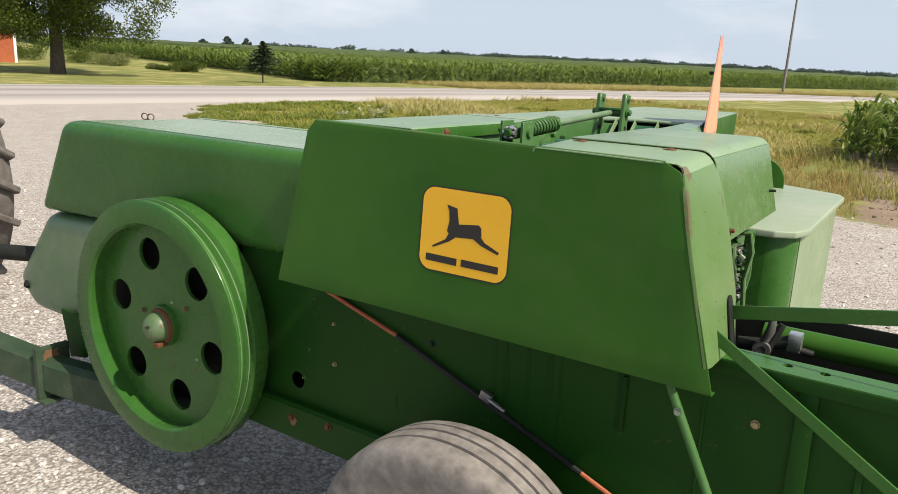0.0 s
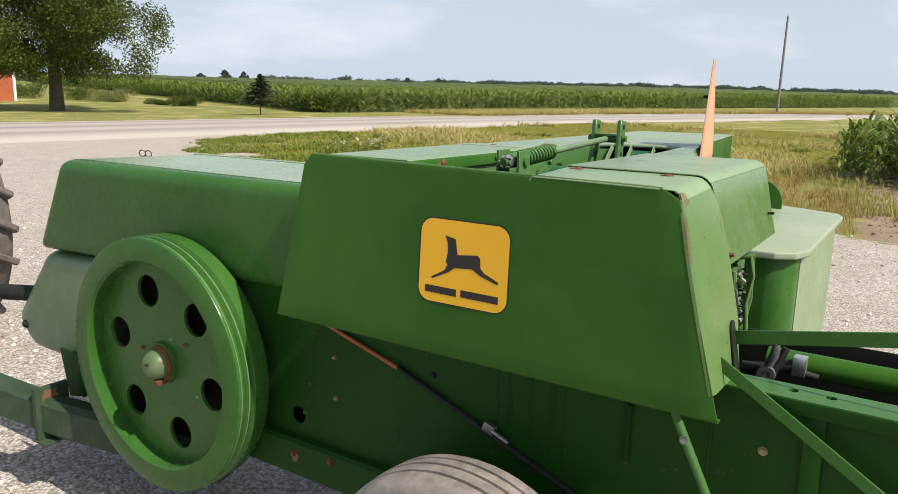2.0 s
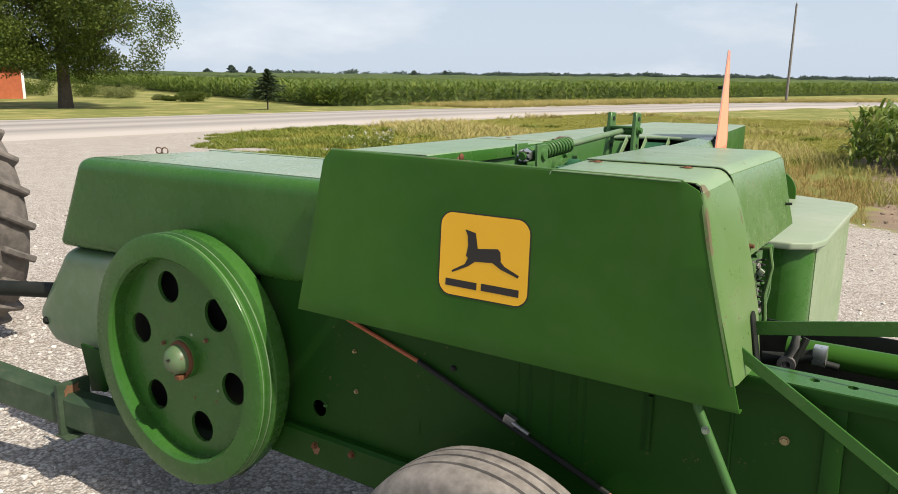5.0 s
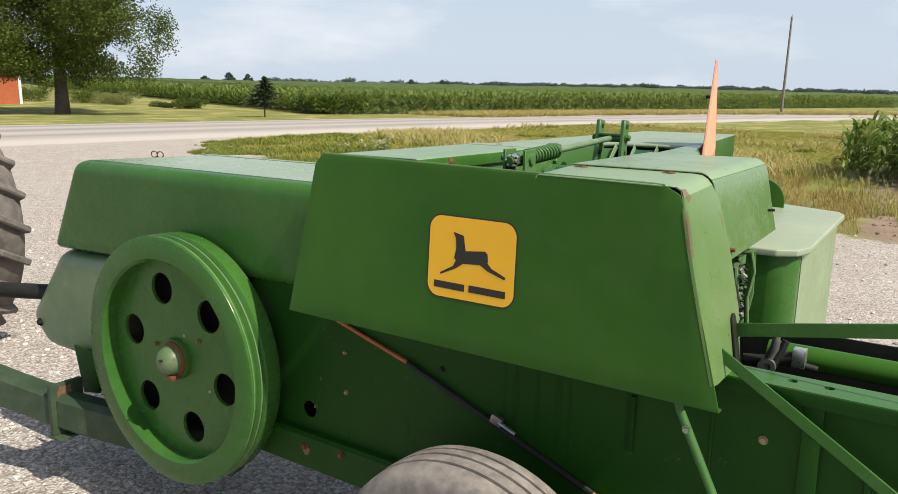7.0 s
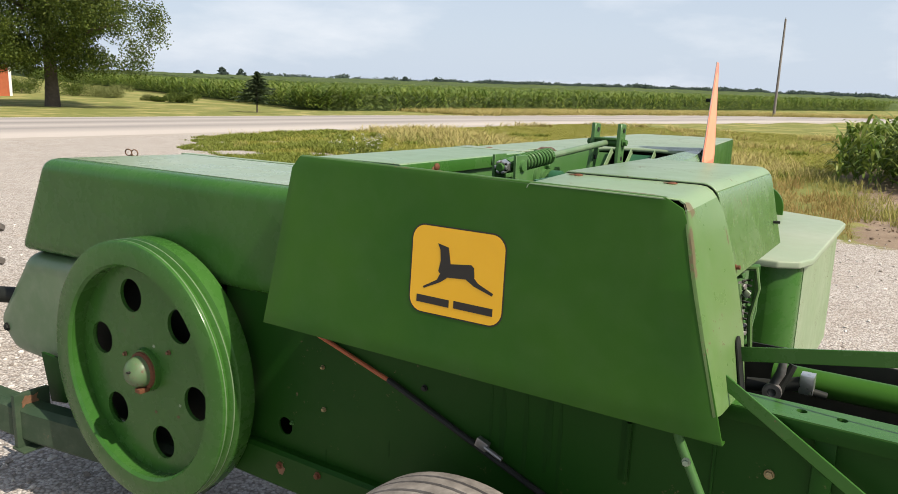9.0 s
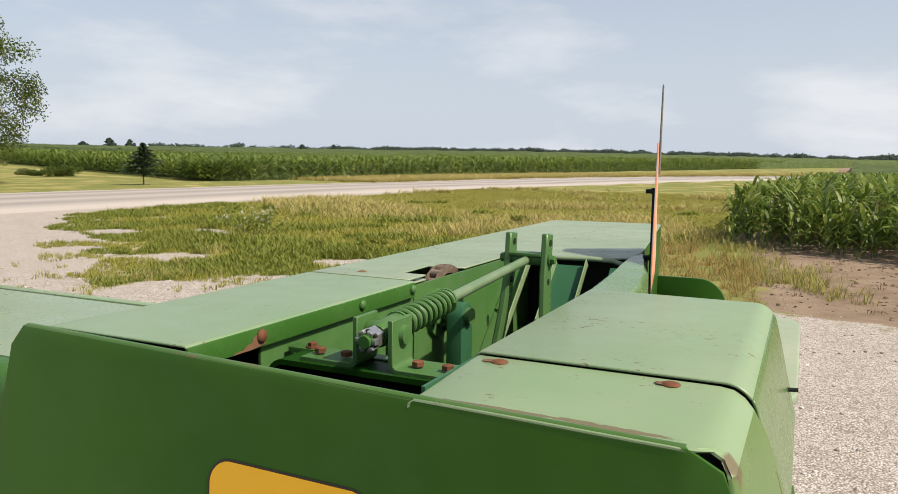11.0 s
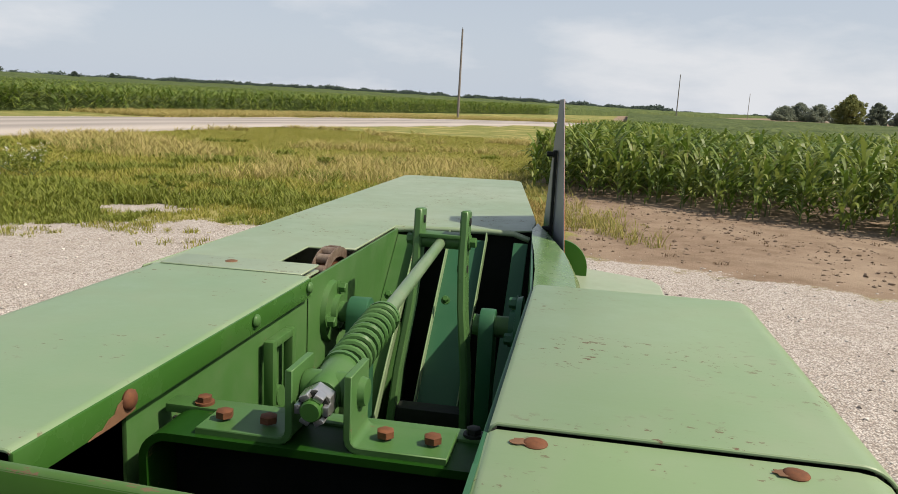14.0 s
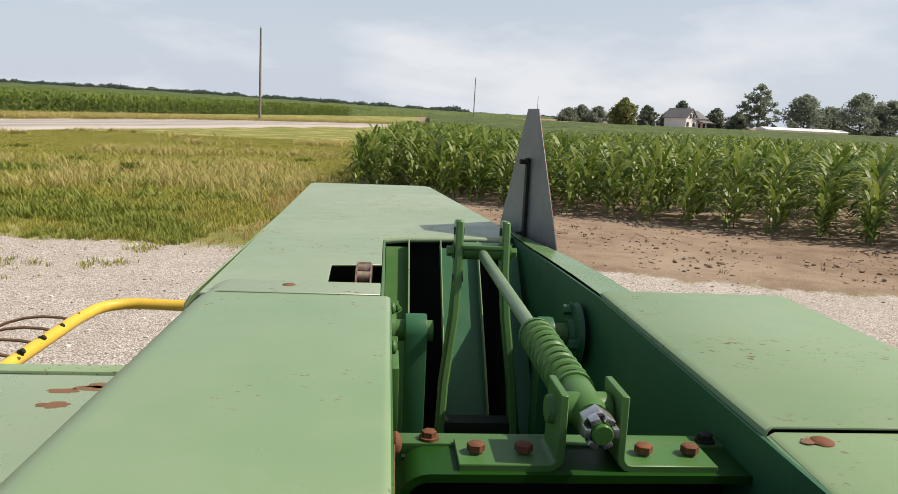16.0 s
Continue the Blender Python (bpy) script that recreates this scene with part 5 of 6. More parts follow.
# ---- foliage materials ----


def leaf_material(name, cols, rough=0.5, spec=0.3, trans=0.25):
    """Leaves that vary from clump to clump and let some light through."""
    m, n, l, b = material(name, rough, 0, spec)
    g = n.new("ShaderNodeNewGeometry")
    oi = n.new("ShaderNodeObjectInfo")
    f = math_node(n, l, "FRACT", math_node(n, l, "ADD", g.outputs["Random Per Island"], oi.outputs["Random"]))
    c = ramp_node(n, l, f, [(i / (len(cols) - 1), k) for i, k in enumerate(cols)])
    v = place_node(n)
    c = mix_node(n, l, math_node(n, l, "MULTIPLY", noise_node(n, l, 0.5, 3, 0.6, v), 0.35), c, cols[0])
    l.new(c, b.inputs["Base Color"])
    t = n.new("ShaderNodeBsdfTranslucent")
    l.new(c, t.inputs[0])
    mx = n.new("ShaderNodeMixShader")
    mx.inputs[0].default_value = trans
    l.new(b.outputs[0], mx.inputs[1])
    l.new(t.outputs[0], mx.inputs[2])
    l.new(mx.outputs[0], n["Material Output"].inputs[0])
    return m


M_CORN = leaf_material("corn leaves", [(0.070, 0.128, 0.018), (0.130, 0.200, 0.030), (0.290, 0.345, 0.085), (0.095, 0.160, 0.022)], 0.45, 0.3, 0.32)
M_STALK = plain("corn stalk", (0.07, 0.12, 0.03), (0.12, 0.17, 0.05), 12, 0.6)
M_TASSEL = plain("corn tassel", (0.30, 0.26, 0.11), (0.40, 0.34, 0.16), 12, 0.8)
M_GRASS = leaf_material("verge grass", [(0.20, 0.225, 0.034), (0.30, 0.305, 0.055), (0.39, 0.36, 0.095), (0.25, 0.262, 0.045), (0.48, 0.40, 0.16)], 0.6, 0.2, 0.3)
M_LUSH = leaf_material("lush weeds", [(0.135, 0.180, 0.024), (0.195, 0.235, 0.036), (0.280, 0.300, 0.065), (0.160, 0.200, 0.028)], 0.55, 0.3, 0.3)
M_STRAW = leaf_material("seeding grass", [(0.44, 0.37, 0.15), (0.53, 0.44, 0.20), (0.30, 0.31, 0.09), (0.47, 0.39, 0.16)], 0.7, 0.15, 0.3)
M_WEED = leaf_material("yellowing weeds", [(0.30, 0.29, 0.08), (0.42, 0.36, 0.14), (0.22, 0.26, 0.06), (0.38, 0.33, 0.12)], 0.7, 0.15, 0.3)
M_DRY = leaf_material("dry brown weeds", [(0.32, 0.22, 0.09), (0.42, 0.32, 0.13), (0.27, 0.26, 0.08), (0.38, 0.25, 0.10)], 0.8, 0.1, 0.3)
M_TREE = leaf_material("tree leaves", [(0.045, 0.075, 0.014), (0.080, 0.118, 0.020), (0.150, 0.185, 0.032), (0.058, 0.092, 0.016)], 0.55, 0.2, 0.30)
# Leaves paled with distance haze, mixed into the colour.
M_FARTREE = leaf_material("far tree leaves with haze in their colour", [(0.200, 0.240, 0.190), (0.280, 0.320, 0.240), (0.235, 0.275, 0.210)], 0.8, 0.05, 0.5)
# Ridge woods: blue haze of the distance put into the leaf colour.
M_WOODS = leaf_material("woods with blue haze in their colour", [(0.090, 0.125, 0.110), (0.125, 0.162, 0.135), (0.105, 0.142, 0.120)], 0.9, 0.0, 0.45)
M_FARTREE2 = leaf_material("yellow-green tree leaves", [(0.17, 0.20, 0.075), (0.25, 0.27, 0.10), (0.21, 0.23, 0.085)], 0.7, 0.1, 0.4)
M_WHITE = plain("white painted wood", (0.68, 0.68, 0.66), (0.80, 0.80, 0.78), 4, 0.6)
M_NEEDLE = leaf_material("spruce needles", [(0.034, 0.056, 0.026), (0.055, 0.080, 0.034), (0.070, 0.092, 0.040)], 0.6, 0.2, 0.2)
M_BARK = plain("bark", (0.050, 0.040, 0.032), (0.13, 0.105, 0.080), 6, 0.95, 0, 0.9, 0.03)
M_CANOPY = plain("corn canopy", (0.030, 0.055, 0.018), (0.125, 0.160, 0.058), 1.1, 0.8, 0, 1.0, 0.3, 0.1)


def corn_arrays(rng, high=1.5, leaves=11, detail=4):
    """Stalk and arching leaves of one corn plant, as vertices and faces."""
    sv, sf, lv, lf, tv, tf = [], [], [], [], [], []
    lean_x, lean_y = rng.uniform(-0.05, 0.05, 2)
    for k, (z, r) in enumerate(((0, 0.013), (high * 0.5, 0.010), (high * 0.82, 0.005))):
        for a in range(4):
            sv.append((r * math.cos(a * 1.571) + lean_x * z, r * math.sin(a * 1.571) + lean_y * z, z))
        if k:
            for a in range(4):
                sf.append(((k - 1) * 4 + a, (k - 1) * 4 + (a + 1) % 4, k * 4 + (a + 1) % 4, k * 4 + a))
    spin = rng.uniform(0, 6.28)
    for i in range(leaves):
        f = (i + 0.6) / leaves
        z0 = high * (0.04 + 0.76 * f)
        ang = spin + (i % 2) * math.pi + rng.normal(0, 0.45)
        ln = high * (0.34 + 0.19 * math.sin(math.pi * f)) * rng.uniform(0.85, 1.15)
        rise = rng.uniform(0.85, 1.25) + 0.45 * f
        drop = rng.uniform(0.80, 1.25)
        wd = 0.058 * rng.uniform(0.8, 1.2)
        base = len(lv)
        ca, sa = math.cos(ang), math.sin(ang)
        tw = rng.uniform(-0.5, 0.5)
        for s in range(detail + 1):
            u = s / detail
            out = ln * u * (0.9 - 0.12 * u)
            up = ln * (rise * u - drop * u * u * 0.95)
            w = wd * (0.45 + 1.4 * u - 1.85 * u * u) if s < detail else 0.002
            tilt = tw * u
            for q in (-1, 1):
                lv.append((ca * out - sa * q * w + lean_x * z0, sa * out + ca * q * w + lean_y * z0, z0 + up + q * w * tilt + 0.012 * (q * q)))
        for s in range(detail):
            p = base + 2 * s
            lf.append((p, p + 1, p + 3, p + 2))
    for i in range(4):
        a = rng.uniform(0, 6.28)
        b0 = len(tv)
        h = high * 0.82
        tv += [(lean_x * h - 0.006, lean_y * h, h), (lean_x * h + 0.006, lean_y * h, h), (lean_x * h + 0.07 * math.cos(a), lean_y * h + 0.07 * math.sin(a), h + high * 0.15)]
        tf.append((b0, b0 + 1, b0 + 2))
    return (sv, sf), (lv, lf), (tv, tf)


def joined(name, groups, mat, label, category, kind="stuff"):
    """One mesh from many (verts, faces), already in place."""
    vs, fs, base = [], [], 0
    for v, f in groups:
        vs.append(np.asarray(v, float))
        fs += [tuple(int(i) + base for i in q) for q in f]
        base += len(v)
    ob = raw(name, np.concatenate(vs).tolist(), fs, mat, smooth=False)
    return tagged(ob, label, category, kind=kind)


def at_place(v, x, y, z, turn, size):
    v = np.asarray(v, float) * size
    c, s = math.cos(turn), math.sin(turn)
    return np.stack([v[:, 0] * c - v[:, 1] * s + x, v[:, 0] * s + v[:, 1] * c + y, v[:, 2] + z], 1)


rng = np.random.default_rng(7)
KINDS = [corn_arrays(rng, 1.5, 13, 4) for _ in range(6)]
ROW = Vector((0.82, -0.573, 0)).normalized()   # direction of the corn rows
OUT = Vector((-ROW.y, ROW.x, 0))
protos = []
for k, ((sv, sf), (lv, lf), (tv, tf)) in enumerate(KINDS[:3]):
    c = thing("corn_plant", (0, 0, 0), "young green corn plant with arching leaves", "corn plant", "corn plants along the front rows")
    raw("stalk", sv, sf, M_STALK, c)
    raw("leaves", lv, lf, M_CORN, c, smooth=False)
    raw("tassel", tv, tf, M_TASSEL, c)
    protos.append(c)
rest = []
count = 0
start = Vector((-1.5, 17.6, 0))
for r in range(60):
    first = start + ROW * (r * 0.76)
    for q in range(150):
        gap = 0.22 if q < 40 else 0.34
        p = first + OUT * (q * 0.22 if q < 40 else 8.8 + (q - 40) * 0.4) + ROW * rng.normal(0, 0.035) + OUT * rng.uniform(-0.05, 0.05)
        if p.x < float(corn_west(p.y)) + rng.uniform(-0.3, 0.3) or p.y < 3:
            continue
        if q > 10 and r > 4 and rng.random() > 0.6:
            continue
        if r > 30 and q > 20 and rng.random() > 0.5:
            continue
        z, turn, size = float(land(p.x, p.y)) - 0.01, rng.uniform(0, 6.28), rng.uniform(0.80, 1.06) * (0.84 + 0.16 * min(1, q / 4))
        if q < 4 and count < 100 and r < 26:
            if count < 3:
                ob = protos[count]
                ob.location, ob.rotation_euler, ob.scale = p + Vector((0, 0, z)), (0, 0, turn), (size, size, size)
            else:
                src = protos[count % 3]
                ob = copy_thing(src, pose(p.x, p.y, z, 0, 0, math.degrees(turn)))
            count += 1
        else:
            (sv, sf), (lv, lf), (tv, tf) = KINDS[int(rng.integers(6))]
            rest.append((at_place(lv, p.x, p.y, z, turn, size), lf))
for r in range(9):
    for q in range(170):
        p = start + Vector((0.62, 0.8, 0)) + Vector((0.05, 1.0, 0)).normalized() * (q * 0.34) + Vector((1, -0.05, 0)) * (r * 0.74) + Vector((rng.normal(0, 0.08), rng.normal(0, 0.08), 0))
        (sv, sf), (lv, lf), (tv, tf) = KINDS[int(rng.integers(6))]
        rest.append((at_place(lv, p.x, p.y, float(land(p.x, p.y)) - 0.01, rng.uniform(0, 6.28), rng.uniform(0.76, 0.98)), lf))
# the rest of the field, as one uneven canopy
kv, kf = [], []
ka, kr = np.linspace(3, 64, 129), np.concatenate([np.linspace(34, 70, 60), np.geomspace(72, 235, 50)])
for i, a in enumerate(ka):
    for j, r in enumerate(kr):
        x, y = r * math.sin(radians(a)), r * math.cos(radians(a))
        z = float(land(x, y)) + (1.06 if j else 0.2) + 0.16 * noise.noise((x * 1.6, y * 1.6, 0)) + rng.uniform(-0.12, 0.12)
        kv.append((x, y, z))
        if i and j:
            q = (i - 1) * len(kr) + j - 1
            kf.append((q, q + 1, q + len(kr) + 1, q + len(kr)))
tagged(raw("corn_canopy", kv, kf, M_CANOPY, smooth=False), "tops of the corn field reaching to the farmstead", "corn", kind="stuff")
joined("corn_field", rest, M_CORN, "dense field of green corn behind the front rows", "corn")

# corn across the road: plants along the edge, then a canopy up to the ridge
far_rows = []
corner = Vector((-46.0, 48.5, 0))
DA, DB = Vector((-0.94, 0.34, 0)), Vector((0.29, 0.957, 0))
simple = [corn_arrays(rng, 2.1, 7, 2) for _ in range(4)]
for d, length in ((DA, 150), (DB, 130)):
    nrm = Vector((-d.y, d.x, 0))
    if nrm.dot(Vector((-0.5, 0.86, 0))) < 0:
        nrm = -nrm
    for r in range(7):
        for q in range(int(length / 0.45)):
            p = corner + d * (q * 0.45 + rng.uniform(-0.1, 0.1)) + nrm * (r * 0.8)
            (_, _), (lv, lf), (_, _) = simple[int(rng.integers(4))]
            size = rng.uniform(0.85, 1.12)
            far_rows.append((at_place(np.asarray(lv) * (1.6, 1.6, 1.0), p.x, p.y, float(land(p.x, p.y)), rng.uniform(0, 6.28), size), lf))
joined("far_corn_rows", far_rows, M_CORN, "edge of a tall corn field across the road", "corn")
cv, cf = [], []
us, ws = np.concatenate([np.linspace(0, 60, 121), np.geomspace(61.5, 900, 90)]), np.concatenate([np.linspace(0, 60, 121), np.geomspace(61.5, 900, 90)])
for i, u in enumerate(us):
    for j, w in enumerate(ws):
        p = corner + Vector((0.05, 1.2, 0)) + DA * u + DB * w
        z = float(land(p.x, p.y)) + (1.35 if i and j else -0.5) + 0.28 * noise.noise((p.x * 1.3, p.y * 1.3, 0)) + 0.16 * noise.noise((p.x * 4, p.y * 4, 3)) + rng.uniform(-0.12, 0.12) * (1 + 0.01 * (u + w))
        cv.append((p.x, p.y, z))
        if i and j:
            a = (i - 1) * len(ws) + j - 1
            cf.append((a, a + 1, a + len(ws) + 1, a + len(ws)))
tops = []
for _ in range(9000):
    u, w = 2 + 105 * rng.random() ** 1.7, 2 + 150 * rng.random() ** 1.7
    p = corner + Vector((0.05, 1.2, 0)) + DA * u + DB * w
    (_, _), (lv, lf), (_, _) = simple[int(rng.integers(4))]
    tops.append((at_place(np.asarray(lv) * (1.6, 1.6, 0.8), p.x, p.y, float(land(p.x, p.y)) + 0.25, rng.uniform(0, 6.28), rng.uniform(0.85, 1.1)), lf))
joined("far_corn_tops", tops, M_CORN, "leafy tops of the corn across the road", "corn")
canopy = raw("far_corn_canopy", cv, cf, M_CANOPY, smooth=False)
tagged(canopy, "corn field stretching up to the ridge", "corn", kind="stuff")

# ---- grass ----


def tuft(rng, high, blades, spread, broad=1.0):
    v, f = [], []
    for _ in range(blades):
        a, r = rng.uniform(0, 6.28), spread * rng.random()
        x, y = r * math.cos(a), r * math.sin(a)
        b = rng.uniform(0, 6.28)
        h = high * rng.uniform(0.5, 1.1)
        o = h * rng.uniform(0.25, 1.1)
        w = (0.006 + 0.006 * rng.random()) * broad
        k = len(v)
        ca, sa = math.cos(b), math.sin(b)
        v += [(x - sa * w, y + ca * w, 0), (x + sa * w, y - ca * w, 0), (x + ca * o * 0.35 + sa * w * 0.8, y + sa * o * 0.35 - ca * w * 0.8, h * 0.6), (x + ca * o * 0.35 - sa * w * 0.8, y + sa * o * 0.35 + ca * w * 0.8, h * 0.6), (x + ca * o, y + sa * o, h)]
        f += [(k, k + 1, k + 2, k + 3), (k + 3, k + 2, k + 4)]
    return v, f


LUSH = [tuft(rng, 0.17, 20, 0.20, 1.5) for _ in range(6)]
TUFTS = [tuft(rng, 0.16, 12, 0.16) for _ in range(6)]
STALKS = [tuft(rng, 0.46, 7, 0.16) for _ in range(4)]
green_g, straw_g, lush_g, brown_g = [], [], [], []
for _ in range(60000):
    y = 6.2 + 42 * rng.random() ** 1.6
    x = rng.uniform(-21, 6)
    g, d, rd = masks(np.array(x), np.array(y))
    if x > corn_west(y) - 0.1 and y > 14 or float(rd) > 0.1 or x < float(road_near(y)) + 0.3:
        continue
    if float(g) < 0.35 + 0.4 * noise.noise((x * 0.8, y * 0.8, 1)) or float(d) > 0.45 + 0.35 * noise.noise((x * 1.2, y * 1.2, 9)):
        continue
    if x > 0.2 + 0.3 * noise.noise((x, y, 6)) and y < 16:
        continue
    z = float(land(x, y)) - 0.01
    deep = y - float(yard_edge(np.array(x)))
    near = 0.45 + 0.5 * min(1, max(0, deep / 3.0))
    big = noise.noise((x * 0.16, y * 0.22, 2)) + 0.5 * noise.noise((x * 0.9, y * 0.9, 5))
    wide = 1.0 + max(0.0, y - 12) * 0.05
    band = 0.75 * math.exp(-((deep - (11.5 if x < -3 else 7.0)) / 4.0) ** 2)
    spin, size = rng.uniform(0, 6.28), rng.uniform(0.7, 1.25)
    if y < 17 and x > -2.6 + 0.9 * noise.noise((x * 0.7, y * 0.7, 14)) + 0.06 * (y - 9):
        if rng.random() < 0.75:
            v, f = STALKS[int(rng.integers(4))] if rng.random() < 0.4 else TUFTS[int(rng.integers(6))]
            brown_g.append((at_place(v, x, y, z, spin, near * size * 0.62), f))
        continue
    if big + band > 0.42 and rng.random() < 0.34:
        v, f = STALKS[int(rng.integers(4))]
        straw_g.append((at_place(np.asarray(v) * (wide, wide, 1), x, y, z, spin, near * size * 0.82), f))
    elif noise.noise((x * 0.45, y * 0.5, 8)) + 0.5 * noise.noise((x * 1.7, y * 1.7, 3)) > 0.10 + 0.055 * deep - (0.25 if x < -3 else 0):
        v, f = LUSH[int(rng.integers(6))]
        lush_g.append((at_place(np.asarray(v) * (wide, wide, 1), x, y, z, spin, near * size * 1.15), f))
    else:
        v, f = TUFTS[int(rng.integers(6))]
        low = max(0.45, 1.0 - 0.035 * max(0, deep - 2))
        green_g.append((at_place(np.asarray(v) * (wide, wide, low), x, y, z, spin, near * size), f))
joined("dry_verge", brown_g, M_DRY, "dry brown and yellow weeds at the end of the verge", "weeds")
joined("green_weeds", lush_g, M_LUSH, "lush green broad-leaved weeds along the yard", "weeds")
for _ in range(2600):
    x = rng.uniform(-13, -3)
    y = float(yard_edge(np.array(x))) + rng.normal(-0.35, 0.75)
    if noise.noise((x * 1.1, y * 1.4, 12)) < 0.10:
        continue
    v, f = TUFTS[int(rng.integers(6))]
    green_g.append((at_place(v, x, y, Z0 - 0.01, rng.uniform(0, 6.28), rng.uniform(0.25, 0.65)), f))
joined("verge_grass", green_g, M_GRASS, "rough green verge grass between yard and road", "grass")
joined("seeding_grass", straw_g, M_STRAW, "straw-coloured seeding grass", "grass")
# strip of dry grass beyond the road
strip = []
for _ in range(6500):
    y = rng.uniform(57, 130)
    x = float(road_far(y)) - rng.uniform(0.2, 10)
    v, f = STALKS[int(rng.integers(4))]
    strip.append((at_place(np.asarray(v) * (3, 3, 1), x, y, float(land(x, y)), rng.uniform(0, 6.28), rng.uniform(0.6, 1.1)), f))
joined("roadside_grass", strip, M_STRAW, "dry grass on the far side of the road", "grass")

# dead stubble on the bare soil
stub = []
for _ in range(230):
    x, y = rng.uniform(0, 9), rng.uniform(7.5, 15)
    if y > float(corn_front(np.array(x))) or y < float(yard_edge(np.array(x))) + 0.6:
        continue
    v, f = TUFTS[int(rng.integers(6))]
    stub.append((at_place(v, x, y, float(land(x, y)), rng.uniform(0, 6.28), rng.uniform(0.12, 0.55) * rng.uniform(0.6, 1.0)), f))
dry = []
for _ in range(420):
    y = rng.uniform(9.8, 16.5)
    x = rng.normal(0.75 - 0.28 * (y - 10.5), 0.42)
    if y > float(corn_front(np.array(x))) + 0.3 or noise.noise((x * 0.9, y * 0.9, 3)) < -0.15:
        continue
    v, f = STALKS[int(rng.integers(4))] if rng.random() < 0.5 else TUFTS[int(rng.integers(6))]
    dry.append((at_place(v, x, y, float(land(x, y)), rng.uniform(0, 6.28), rng.uniform(0.35, 0.7)), f))
joined("dry_weeds", dry, M_WEED, "dry yellow weeds at the edge of the soil", "weeds")
joined("dead_stubble", stub, plain("dead stubble", (0.09, 0.055, 0.03), (0.20, 0.13, 0.07), 9, 0.9), "small withered weeds on bare soil", "weeds")

# loose stones in the yard
sb = []
ico = bmesh.new()
bmesh.ops.create_icosphere(ico, subdivisions=1, radius=1)
iv, ifc = np.array([v.co[:] for v in ico.verts]), [tuple(v.index for v in f.verts) for f in ico.faces]
ico.free()
for q in range(11000):
    x = rng.uniform(-9, 7) if q < 5500 else rng.uniform(-4.5, 0.5)
    y = rng.uniform(-1.5, 9.5) if q < 5500 else rng.uniform(-1.3, 2.0)
    if y > float(yard_edge(np.array(x))) + 0.4:
        continue
    s = (0.008 if q < 5500 else 0.005) + 0.017 * rng.random() ** 3
    v = iv * rng.uniform(0.7, 1.2, (len(iv), 1)) * (1, rng.uniform(0.6, 1), 0.6)
    sb.append((at_place(v, x, y, Z0 + s * 0.2, rng.uniform(0, 6.28), s), ifc))


def stone_material():
    m, n, l, b = material("limestone chips", 0.9, 0, 0.2)
    g = n.new("ShaderNodeNewGeometry")
    l.new(ramp_node(n, l, g.outputs["Random Per Island"], [(0, (0.24, 0.21, 0.18)), (0.5, (0.46, 0.43, 0.39)), (1, (0.66, 0.64, 0.60))]), b.inputs["Base Color"])
    return m


joined("loose_gravel", sb, stone_material(), "loose pale limestone gravel on the yard", "gravel")

# clods on the bare soil
clods = []
for _ in range(2600):
    x, y = rng.uniform(-0.5, 9), rng.uniform(7, 15.6)
    if y > float(corn_front(np.array(x))) + 0.4 or y < float(yard_edge(np.array(x))) + 0.5 or x < 0.4 - 0.1 * (y - 8.5):
        continue
    s = 0.012 + 0.035 * rng.random() ** 3
    v = iv * rng.uniform(0.6, 1.25, (len(iv), 1)) * (1, rng.uniform(0.6, 1), 0.5)
    clods.append((at_place(v, x, y, float(land(x, y)) + s * 0.1, rng.uniform(0, 6.28), s), ifc))
joined("soil_clods", clods, plain("dry soil", (0.12, 0.085, 0.060), (0.28, 0.215, 0.160), 14, 0.95), "crumbled clods on the bare soil", "soil")

# ---- trees ----


def leaf_cloud(rng, centres, radius, per, size, flat=0.75):
    v, f = [], []
    for c in centres:
        for _ in range(per):
            d = rng.normal(0, 1, 3)
            d *= radius * rng.random() ** 0.45 / np.linalg.norm(d)
            p = np.array(c) + d * (1, 1, flat)
            a, b_ = rng.normal(0, 1, 3), rng.normal(0, 1, 3)
            a /= np.linalg.norm(a)
            b_ -= a * a.dot(b_)
            b_ /= np.linalg.norm(b_)
            s = size * rng.uniform(0.6, 1.3)
            k = len(v)
            v += [p - a * s, p + b_ * s * 0.5, p + a * s, p - b_ * s * 0.5]
            f.append((k, k + 1, k + 2, k + 3))
    return v, f


